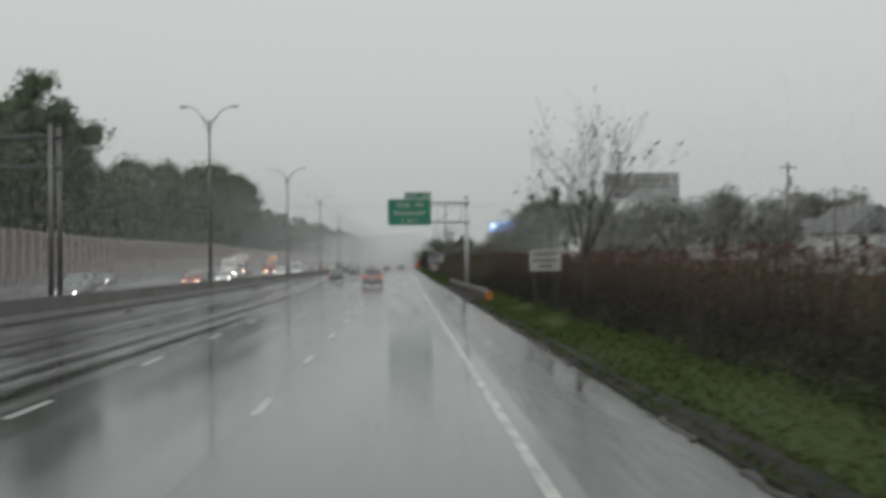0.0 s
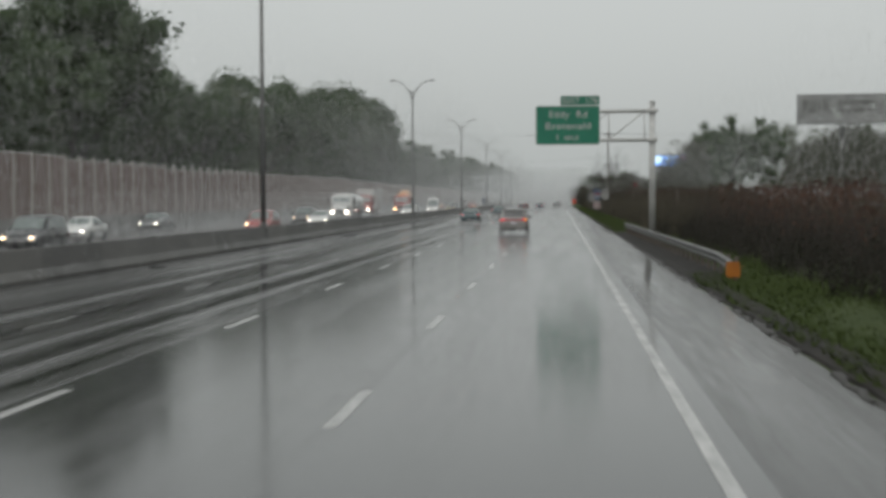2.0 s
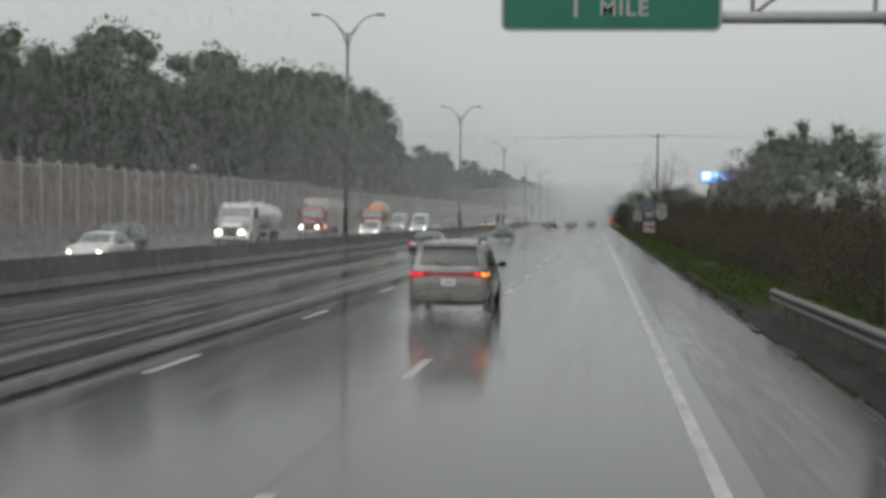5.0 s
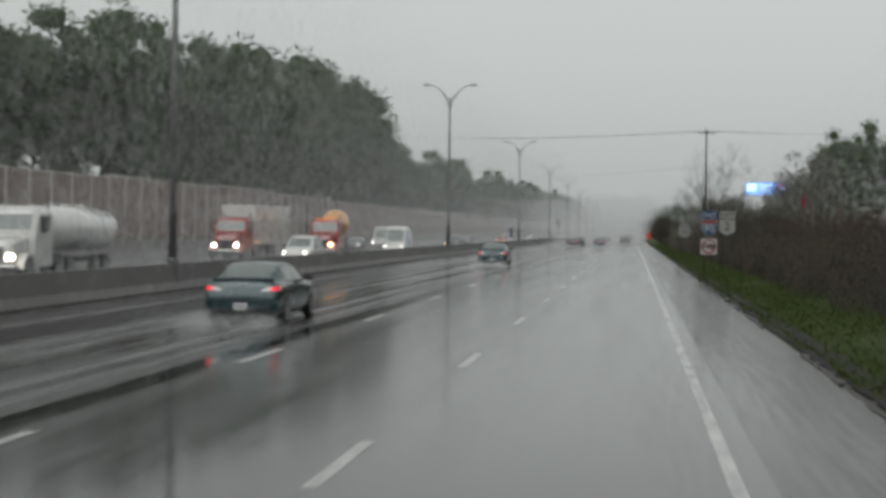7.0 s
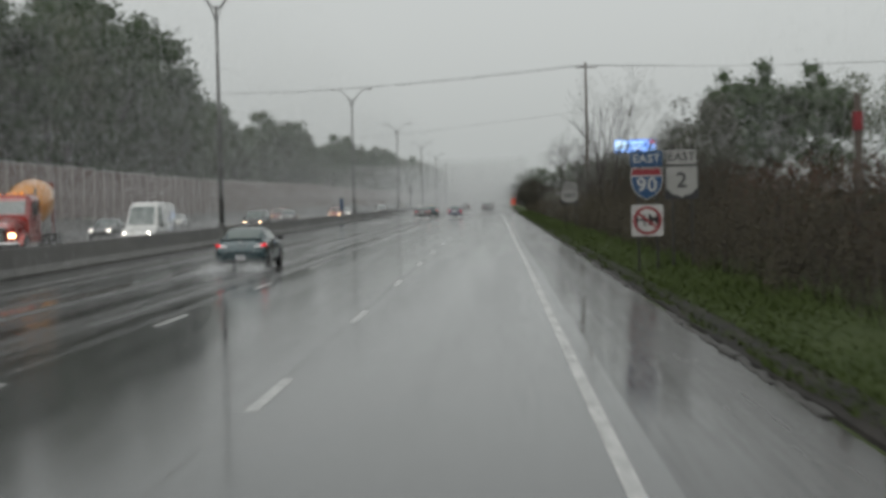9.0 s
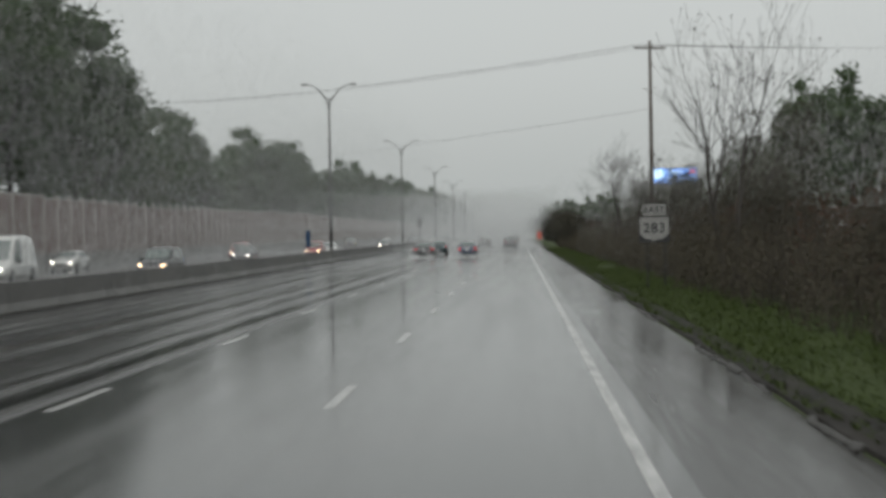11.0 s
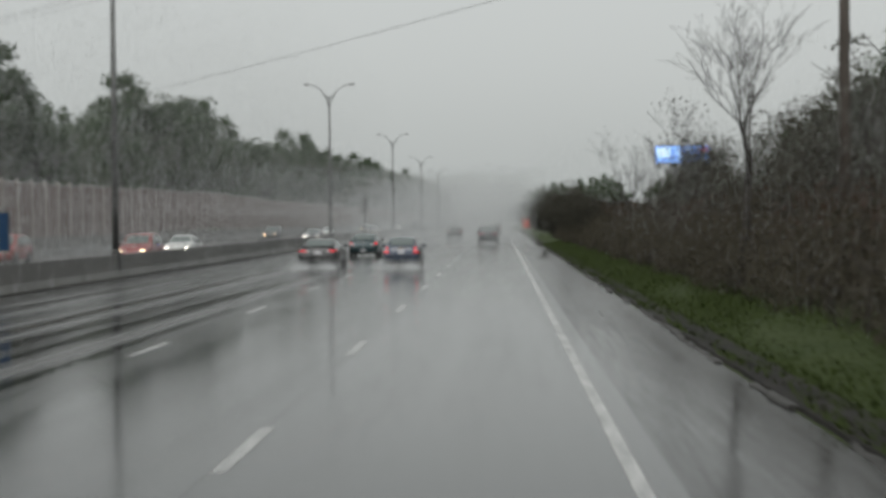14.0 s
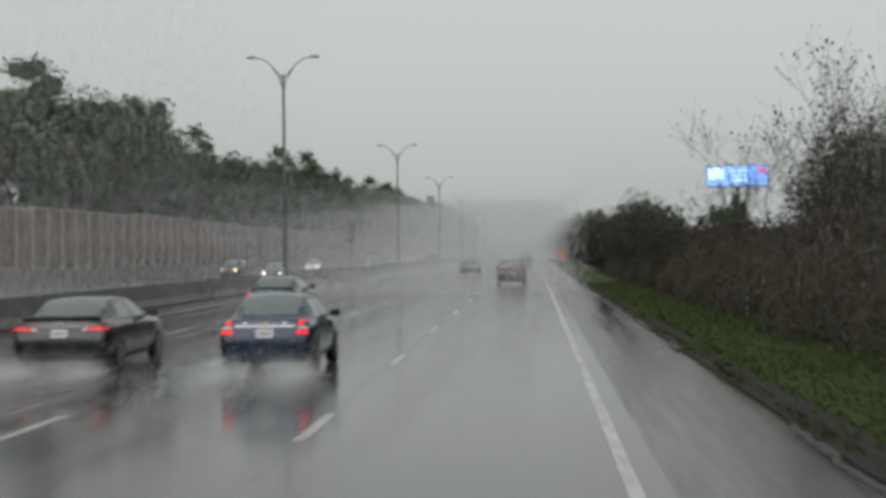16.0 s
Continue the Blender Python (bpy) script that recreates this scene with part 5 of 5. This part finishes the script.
        for q in (0.83 if not box else 0.86, (3.62 if not box else 3.78) - (0.3 if shape == "suv" else 0)):
            yq = q * kl
            g = Geo()
            ring = []
            for k in range(20):
                a = 2 * math.pi * k / 20
                dy, dz = (r + 0.05) * math.cos(a), max((r + 0.05) * math.sin(a), -0.06)
                hit = tree.ray_cast(Vector((s * 4, yq + dy, r + dz)), Vector((-s, 0, 0)))[0]
                ring.append((hit.x if hit else s * w * 0.95, yq + dy, r + dz))
            g.rings([[(x + s * 0.006, y, z) for x, y, z in ring], [(x - s * 0.05, y, z) for x, y, z in ring]])
            part("wheel_arch_shade", g, M_TRIM, body)
            wheel(t, s * (w - 0.085), yq, r)
        # lamps
        sx = lambda *q: [(s * a * w, b) for a, b in q]
        lit = M_TAIL if rear_lit else M_TAILDIM
        if tail == "stack":
            q = add("tail_lamp", sx((0.94, 0.735), (0.66, 0.735), (0.72, 0.985), (0.84, 0.985)), "rear", M_TAILDIM, t, "tall red tail lamp", proud=0.014)
            for a, b in ((0.73, 0.775), (0.86, 0.775), (0.775, 0.945)):
                add("bulb", sx((a - 0.045, b - 0.035), (a + 0.045, b - 0.035), (a + 0.045, b + 0.035), (a - 0.045, b + 0.035)), "rear", lit, q, proud=0.028, n=2, m=2)
            add("reversing_lamp", sx((0.92, 0.84), (0.70, 0.84), (0.72, 0.885), (0.90, 0.885)), "rear", M_CLEAR, q, proud=0.02, n=3, m=1)
        elif tail == "slant":
            q = add("tail_lamp", sx((0.97, 0.79), (0.50, 0.775), (0.60, 0.845), (0.95, 0.90)), "rear", M_CLEAR, t, "clear and red slanting tail lamp", proud=0.012)
            add("bulb", sx((0.955, 0.80), (0.76, 0.795), (0.78, 0.862), (0.945, 0.89)), "rear", lit, q, proud=0.02, n=3, m=2)
        elif tail == "wide":
            q = add("tail_lamp", sx((0.97, 0.80), (0.44, 0.80), (0.50, 0.885), (0.96, 0.91)), "rear", M_TAILDIM, t, "wide red tail lamp", proud=0.012)
            add("bulb", sx((0.94, 0.82), (0.54, 0.825), (0.58, 0.85), (0.94, 0.865)), "rear", lit, q, proud=0.02, n=4, m=1)
            add("reversing_lamp", sx((0.53, 0.805), (0.45, 0.805), (0.50, 0.875), (0.55, 0.88)), "rear", M_CLEAR, q, proud=0.02, n=1, m=1)
        else:
            q = add("tail_lamp", sx((0.99, 0.88), (0.42, 0.88), (0.42, 1.00), (0.98, 1.02)), "rear", M_TAILDIM, t, "wide red tail lamp", proud=0.012)
            for a in (0.88, 0.70):
                add("bulb", sx((a - 0.07, 0.905), (a + 0.07, 0.905), (a + 0.07, 0.985), (a - 0.07, 0.985)), "rear", M_TURN if (turn and s > 0 and a > 0.8) else lit, q, proud=0.022, n=2, m=2)
        zf = 0.62 if not box else 0.70
        q = add("headlamp", sx((0.88, zf - 0.02), (0.46, zf - 0.05), (0.48, zf + 0.08), (0.86, zf + 0.13)), "front", M_CLEAR, proud=0.012)
        add("bulb", sx((0.73, zf), (0.63, zf - 0.005), (0.63, zf + 0.055), (0.73, zf + 0.065)), "front", (head or M_HEAD) if front_lit else M_CLEAR, q, proud=0.025, n=2, m=2)
    # rear: bumper, seam, plate, strip, badge; front: grille
    zs = 0.615 if not box else 0.70
    add("bumper", [(-w * 0.90, 0.36), (w * 0.90, 0.36), (w * 0.92, zs - 0.02), (-w * 0.92, zs - 0.02)], "rear", colour, t, "", proud=0.035, n=12, m=3)
    add("lower_valance", [(-w * 0.74, 0.27), (w * 0.74, 0.27), (w * 0.80, 0.36), (-w * 0.80, 0.36)], "rear", M_TRIM, t, "", proud=0.03, n=8, m=1)
    add("boot_seam", [(-w * 0.62, zs), (w * 0.62, zs), (w * 0.62, zs + 0.012), (-w * 0.62, zs + 0.012)], "rear", M_TRIM, body, "", proud=0.004, n=6, m=1)
    zp = 0.44 if tail == "slant" else 0.76
    pl = add("number_plate", [(-0.155, zp - 0.075), (0.155, zp - 0.075), (0.155, zp + 0.075), (-0.155, zp + 0.075)], "rear", M_PLATE, t, "", proud=0.05 if tail == "slant" else 0.015, n=1, m=1)
    add("plate_bar", [(-0.1, zp - 0.03), (0.1, zp - 0.03), (0.1, zp + 0.03), (-0.1, zp + 0.03)], "rear", M_LAMP, pl, "", proud=0.055 if tail == "slant" else 0.02, n=1, m=1)
    if tail in ("stack", "wide"):
        zc = 0.872 if tail == "stack" else 0.868
        add("rear_strip", [(-w * 0.64, zc), (w * 0.64, zc), (w * 0.64, zc + 0.028), (-w * 0.64, zc + 0.028)] if tail == "stack" else [(-w * 0.40, zc), (w * 0.40, zc), (w * 0.40, zc + 0.025), (-w * 0.40, zc + 0.025)], "rear", M_CHROME if tail == "stack" else M_LAMP, t, "bright metal strip", proud=0.02, n=6, m=1)
    if box:
        add("lamp_band", [(-w * 0.42, 0.90), (w * 0.42, 0.90), (w * 0.42, 0.985), (-w * 0.42, 0.985)], "rear", M_TAILDIM if name == "minivan" else colour, t, "", n=4, m=1)
    else:
        add("badge", [(-0.06, 0.925), (0.06, 0.925), (0.06, 0.955), (-0.06, 0.955)], "rear", M_BADGE if tail == "stack" else M_LAMP, t, "", proud=0.014, n=2, m=1)
        if tail == "stack":
            for a in (-0.36, 0.36):
                add("emblem", [(a - 0.03, 0.935), (a + 0.03, 0.935), (a + 0.03, 0.965), (a - 0.03, 0.965)], "rear", M_CHROME, t, "", n=1, m=1)
    if lip:
        g = Geo()
        g.rings([[(x, 0.10 + 0.10 * abs(x / w) ** 2 + dy, 1.015 + dz) for dy, dz in ((0, 0.035), (0.03, 0.05), (0.14, 0.012), (0.13, -0.02), (0.01, 0.01))] for x in np.linspace(-0.80 * w, 0.80 * w, 11)])
        part("spoiler", g, colour, t)
    add("grille", [(-w * 0.42, 0.44), (w * 0.42, 0.44), (w * 0.45, 0.56), (-w * 0.45, 0.56)], "front", M_TRIM, t, "", n=4, m=1)
    if rack:
        for s in (-1, 1):
            g = Geo()
            g.tube([(s * w * 0.70, 0.10 * L, H - 0.06), (s * w * 0.70, 0.13 * L, H + 0.035), (s * w * 0.70, 0.5 * L, H + 0.06), (s * w * 0.70, 0.54 * L, H - 0.02)], 0.022, 6)
            part("roof_rail", g, M_TRIM, t)
    return t


van = car("silver minivan with roof rails and red tail lamps", P_SILVER, "van", 4.85, 1.86, 1.70, "box", turn=True, name="minivan", rack=True)
van.matrix_basis = pose(-3.1, 167, 0)
dusk = car("dark grey-teal saloon car with lit tail lamps in the rain", P_TEAL, "sedan", 4.55, 1.755, 1.42, "slant", lip=True)
dusk.matrix_basis = pose(-8.45, 211.5, 0)
teal = car("dark teal saloon car with a boot spoiler and red tail lamps", P_TEAL, "sedan", 4.55, 1.755, 1.42, "slant", lip=True)
teal.matrix_basis = pose(-8.3, 274.5, 0)
blue = car("deep blue saloon car with lit stacked tail lamps and chrome strip", P_BLUE, "sedan", 4.31, 1.69, 1.44, "stack")
blue.matrix_basis = pose(-4.43, 406.6, 0)
black = car("black saloon car with wide red tail lamps on the wet road", P_BLACK, "sedan", 4.85, 1.84, 1.39, lip=True)
black.matrix_basis = pose(-8.33, 407.2, 0)
ahead = copy_thing(dusk, pose(-8.2, 430, 0))
tagged(ahead, "dark teal saloon car ahead of the blue car in the spray")
d1 = car("dark grey car seen through rain far ahead", P_GREY, "suv", 4.5, 1.8, 1.62, "box", rear_lit=False)
d1.matrix_basis = pose(-1.0, 478, 0)
d2 = car("dark saloon car far ahead in the middle lane", P_BLACK, "sedan", 4.6, 1.8, 1.44, rear_lit=False)
d2.matrix_basis = pose(-5.3, 520, 0)
copy_thing(d1, pose(-0.6, 575, 0))

# oncoming traffic, heading towards -y with its lamps lit
ONC = "oncoming cars with lit headlamps"
o_sedan = car("grey oncoming saloon car with lit headlamps", P_GREY, "sedan", 4.5, 1.78, 1.45, rear_lit=False, front_lit=True, group=ONC)
o_white = car("white oncoming saloon car with lit headlamps", P_WHITE, "sedan", 4.5, 1.78, 1.45, rear_lit=False, front_lit=True, group=ONC)
o_suv = car("dark oncoming estate car with warm headlamps", P_BLACK, "suv", 4.6, 1.85, 1.72, rear_lit=False, front_lit=True, head=M_HEADWARM, group=ONC)
o_pale = car("white oncoming estate car with lit headlamps", P_WHITE, "suv", 4.7, 1.88, 1.75, rear_lit=False, front_lit=True, group=ONC)
o_red = car("red oncoming car with warm headlamps", P_RED, "suv", 4.4, 1.8, 1.66, rear_lit=False, front_lit=True, head=M_HEADWARM, group=ONC)
LX = (-19.8, -23.4, -27.0, -30.6)
spots = [(o_sedan, 0, 112), (o_suv, 1, 131), (o_white, 2, 150), (o_red, 0, 166), (o_sedan, 3, 180), (o_suv, 1, 206), (o_white, 0, 192), (o_pale, 0, 270),
         (o_sedan, 2, 330), (o_suv, 0, 352), (o_white, 3, 372), (o_sedan, 1, 400), (o_red, 2, 418), (o_white, 0, 431), (o_red, 0, 419), (o_sedan, 0, 500), (o_suv, 2, 520),
         (o_white, 1, 548), (o_sedan, 0, 580), (o_suv, 1, 610), (o_white, 0, 640), (o_sedan, 2, 668), (o_suv, 0, 700), (o_sedan, 1, 735)]
done = set()
for src, lane, y in spots:
    m = pose(LX[lane], y + 4.5, 0, 0, 0, 180)
    if src in done:
        copy_thing(src, m)
    else:
        src.matrix_basis = m
        done.add(src)


def lorry(label, colour, load, name="truck"):
    """A bonneted lorry that heads towards -y, its front at y = 0."""
    t = thing(name, label, "truck")
    g = Geo()
    g.rings([[(-0.75 * k, y, z0), (-0.9 * k, y, z0 + 0.2), (-0.9 * k, y, z1 - 0.15), (-0.7 * k, y, z1), (0.7 * k, y, z1), (0.9 * k, y, z1 - 0.15), (0.9 * k, y, z0 + 0.2), (0.75 * k, y, z0)] for y, z0, z1, k in ((0.0, 0.6, 1.35, 0.8), (0.12, 0.55, 1.6, 0.92), (1.5, 0.55, 1.85, 1.0))])
    part("bonnet", g, colour, t)
    g = Geo()
    g.rings([[(-1.2 * k, y, 0.6), (-1.2 * k, y, z1 - 0.3), (-0.95 * k, y, z1), (0.95 * k, y, z1), (1.2 * k, y, z1 - 0.3), (1.2 * k, y, 0.6)] for y, z1, k in ((1.5, 1.95, 0.98), (1.85, 2.75, 0.96), (2.1, 2.95, 0.98), (3.3, 2.95, 1.0))])
    cab = part("cab", g, colour, t)
    g = Geo()
    g.rings([[(-0.98, 1.55, 2.0), (0.98, 1.55, 2.0), (0.95, 1.79, 2.62), (-0.95, 1.79, 2.62)], [(-0.98, 1.52, 2.0), (0.98, 1.52, 2.0), (0.95, 1.76, 2.62), (-0.95, 1.76, 2.62)]])
    part("windscreen", g, M_GLASS, cab)
    for s in (-1, 1):
        g = Geo()
        g.box((s * 1.19, 2.5, 2.25), (0.05, 0.9, 0.65), cut=0.02)
        part("side_window", g, M_GLASS, cab)
        g = Geo()
        g.box((s * 1.42, 1.7, 2.25), (0.12, 0.1, 0.7), cut=0.03)
        part("mirror", g, M_TRIM, t)
        g = Geo()
        g.tube([(s * 0.95, 3.4, 0.9), (s * 0.95, 3.4, 3.25)], 0.07, 8)
        part("exhaust", g, M_CHROME, t)
        g = Geo()
        g.box((s * 0.78, -0.02, 0.98), (0.3, 0.08, 0.2), cut=0.03)
        part("headlamp", g, M_HEAD if name != "mixer_truck" else M_HEADWARM, t)
        g = Geo()
        rows = []
        for k in range(9):
            a = math.pi * k / 8
            rows.append([(s * xx, 0.95 + (0.56 + dr) * math.cos(a), 0.5 + (0.56 + dr) * math.sin(a)) for xx, dr in ((0.82, 0), (1.2, 0), (1.2, 0.06), (0.82, 0.06))])
        g.rings(rows)
        part("mudguard", g, colour, t)
        for y in (0.95, 4.2, 5.4) + ((8.6, 9.8) if load != "mixer" else (6.6,)):
            wheel(t, s * 1.06, y, 0.5, 0.28)
    g = Geo()
    g.box((0, -0.03, 1.0), (0.95, 0.06, 0.75), cut=0.03)
    part("grille", g, M_CHROME if colour is P_WHITE else M_TRIM, t)
    g = Geo()
    g.box((0, -0.08, 0.52), (2.3, 0.2, 0.28), cut=0.05)
    part("bumper", g, M_CHROME, t)
    g = Geo()
    g.box((0, 6.2 if load != "mixer" else 5.2, 0.78), (0.9, 8.0 if load != "mixer" else 5.6, 0.22), cut=0.03)
    part("chassis", g, M_TRIM, t)
    for x in (-0.7, -0.35, 0, 0.35, 0.7):
        g = Geo()
        g.box((x, 2.0, 2.98), (0.12, 0.06, 0.05), cut=0.01)
        part("roof_lamp", g, M_TURN if load == "mixer" else M_CLEAR, cab)
    if load == "tank":
        g = Geo()
        g.rings([[(r * 1.2 * math.cos(2 * math.pi * k / 20), y, 2.05 + r * 0.95 * math.sin(2 * math.pi * k / 20)) for k in range(20)] for y, r in ((4.0, 0.5), (4.15, 0.85), (4.4, 1.0), (11.4, 1.0), (11.65, 0.85), (11.8, 0.5))])
        part("tank", g, P_WHITE, t, "white elliptical tank", smooth=True)
        for y in (6.2, 8.0, 9.8):
            g = Geo()
            g.tube([(0, y, 2.95), (0, y, 3.12)], [0.3, 0.26], 12)
            part("hatch", g, M_STEEL, t)
    elif load == "box":
        g = Geo()
        g.box((0, 9.4, 2.45), (2.5, 11.4, 2.75), cut=0.05)
        part("trailer_box", g, P_WHITE, t, "white box trailer")
        for k in range(12):
            g = Geo()
            g.box((1.262, 4.3 + k * 0.93, 2.45), (0.02, 0.05, 2.6), cut=0.004)
            part("trailer_rib", g, M_STEEL, t)
    else:
        g = Geo()
        rows = []
        for s, r in ((0, 0.35), (0.4, 0.85), (1.6, 1.12), (2.6, 1.15), (4.2, 0.75), (4.9, 0.5)):
            y, z = 3.6 + s * 0.96, 2.1 + s * 0.20
            rows.append([(r * math.cos(2 * math.pi * k / 20), y - r * 0.2 * math.sin(2 * math.pi * k / 20), z + r * math.sin(2 * math.pi * k / 20)) for k in range(20)])
        g.rings(rows)
        part("drum", g, P_ORANGE, t, "orange and yellow mixer drum", smooth=True)
        g = Geo()
        g.rings([[(-0.5, 8.3, 3.6), (0.5, 8.3, 3.6), (0.35, 8.6, 2.9), (-0.35, 8.6, 2.9)], [(-0.4, 8.9, 3.5), (0.4, 8.9, 3.5), (0.25, 9.0, 2.2), (-0.25, 9.0, 2.2)]])
        part("hopper", g, P_RED, t)
        for s in (-1, 1):
            g = Geo()
            g.tube([(s * 0.5, 8.0, 0.9), (s * 0.45, 8.3, 3.2)], 0.06, 6)
            part("hopper_strut", g, P_RED, t)
    return t


lorry("white oncoming tanker lorry with lit headlamps", P_WHITE, "tank", "tanker_truck").matrix_basis = pose(LX[1] - 0.4, 234, 0)
lorry("red cement mixer lorry with an orange drum and roof lamps", P_RED, "mixer", "mixer_truck").matrix_basis = pose(LX[1], 296, 0)
lorry("red lorry with a white box trailer by the wall", P_RED, "box", "box_truck").matrix_basis = pose(LX[2] - 0.5, 283, 0)
ov = car("white oncoming delivery van with a high roof", P_WHITE, "van", 5.6, 2.05, 2.5, "box", rear_lit=False, front_lit=True, name="delivery_van", blind=True)
ov.matrix_basis = pose(LX[0] - 0.2, 316, 0, 0, 0, 180)
ov2 = copy_thing(ov, pose(LX[2], 352, 0, 0, 0, 180))

# tyre scraps on the median shoulder
for x, y, rz, k in ((-13.4, 97, 20, 1.0), (-13.5, 164, -30, 1.1), (-13.9, 118, 70, 0.6), (-13.3, 262, 10, 1.0)):
    g = Geo()
    rr = np.random.default_rng(int(y))
    g.rings([[(-0.12 + rr.uniform(-0.03, 0.03), s, 0.0), (0.12 + rr.uniform(-0.03, 0.03), s, 0.0), (0.11, s, 0.03 + h), (-0.11, s, 0.03 + h)] for s, h in ((-0.6, 0.0), (-0.3, 0.05), (0, 0.02), (0.3, 0.07), (0.65, 0.01))])
    ob = tagged(part("tyre_scrap", g, M_RUBBER), "black scrap of shed tyre tread on the shoulder", "tyre scrap", "tyre scraps")
    ob.matrix_basis = pose(x, y, 0, 0, 0, rz) @ Matrix.Diagonal((k, k, k, 1))


# ---------- falling rain and spray ----------
# white streaks, larger than real drops, added to build up the rain haze
M_RAIN = surf("rain_water", (0.86, 0.88, 0.88), (0.92, 0.93, 0.93), rough=0.4, scale=0.2, thin=0.6)


def rain(name, seed, n, x, y, z, width, length, label, low=1.0, rise=1.0):
    """Falling streaks of water spread through a stretch of air to stand in for its haze; low above 1 gathers them near
    the road, rise below 1 keeps them lower at the near end.
    """
    rng = np.random.default_rng(seed)
    c = np.stack([rng.uniform(*x, n), rng.uniform(*y, n), z[0] + (z[1] - z[0]) * rng.uniform(0, 1, n) ** low], 1)
    c[:, 2] *= rise + (1 - rise) * (c[:, 1] - y[0]) / (y[1] - y[0])
    a = rng.uniform(0, 2 * math.pi, n)
    s = np.stack([np.cos(a), np.sin(a), rng.normal(0, 0.3, n)], 1) * (width / 2 * rng.uniform(0.6, 1.4, n))[:, None]
    d = np.stack([rng.normal(0, 0.12, n), rng.normal(-0.15, 0.12, n), np.ones(n)], 1) * (length / 2 * rng.uniform(0.6, 1.4, n))[:, None]
    c[:, 2] = np.maximum(c[:, 2], length * 0.8)
    q = np.stack([c - s - d, c + s - d, c + d], 1)
    return tagged(part(name, cloud_mesh(name, q, M_RAIN, 3), M_RAIN), label, "rain", kind="stuff")


rain("rain_over_oncoming_lanes", 71, 400000, (-35.5, -14.5), (100, 480), (0, 15), 0.0043, 0.38, "falling rain over the oncoming lanes", 1.9)
rain("rain_over_left_lanes", 79, 200000, (-14.5, -7), (150, 440), (2.6, 11), 0.003, 0.26, "thin falling rain over the left lanes", 1.3)
rain("rain_over_slope", 73, 75000, (14, 40), (90, 480), (1, 14), 0.009, 0.55, "falling rain over the roadside slope", 1.2)
rain("rain_over_verge", 70, 18000, (9, 14), (300, 430), (0.5, 6), 0.0035, 0.22, "thin falling rain over the thicket", 1.2)
rain("rain_beside_the_road", 68, 14000, (5.5, 9), (330, 420), (0.3, 5), 0.003, 0.18, "thin falling rain beside the road", 1.1)
rain("spray_over_oncoming_lanes", 77, 120000, (-34, -17.4), (150, 480), (0, 3.0), 0.010, 0.11, "low spray thrown up over the oncoming lanes", 1.7)
rain("rain_along_the_wall", 78, 115000, (-35.5, -16), (510, 850), (0, 15), 0.010, 0.45, "rain hanging along the far sound wall", 1.3, 0.6)
rain("rain_ahead", 76, 170000, (-16, 3), (452, 700), (0.2, 13), 0.009, 0.35, "rain over the lanes ahead", 1.4, 0.3)
rain("rain_far", 72, 120000, (-36, 12), (700, 1150), (0, 22), 0.042, 0.7, "heavy rain far along the road", 1.4, 0.7)
rain("rain_far_slope", 74, 75000, (5, 45), (520, 1150), (0, 14), 0.016, 0.5, "heavy rain over the far slope", 1.2)
rain("road_spray", 75, 45000, (-13.5, 1.5), (455, 640), (0, 1.8), 0.012, 0.10, "low spray hanging over the wet lanes", 2.0)


def spray(seed, x, y, n, label):
    """Water thrown up by the tyres of a car whose rear is at x, y."""
    rng = np.random.default_rng(seed)
    back = rng.exponential(2.2, n)
    side = np.where(rng.uniform(size=n) < 0.5, -1, 1) * 0.62 + rng.normal(0, 0.22, n) * (1 + back * 0.2)
    up = np.abs(rng.normal(0, 0.14, n)) * (1 + back * 0.32) + 0.015
    c = np.stack([x + side, y - 0.1 - back, up], 1)
    me = cloud_mesh("tyre_spray", leaf_quads(c, np.full(n, 0.011), rng, 1.0)[:, :3], M_RAIN, 3)
    return tagged(part("tyre_spray", me, M_RAIN), label, "spray", kind="stuff")


spray(81, -4.43, 406.6, 36000, "fine water spray behind the tyres of the blue car")
spray(82, -8.33, 407.2, 36000, "fine water spray behind the tyres of the black car")
spray(83, -8.3, 274.5, 24000, "fine water spray behind the tyres of the teal car")
spray(84, -3.1, 167, 12000, "fine water spray behind the tyres of the minivan")
spray(85, -8.45, 211.5, 14000, "fine water spray behind the tyres of the grey-teal car")
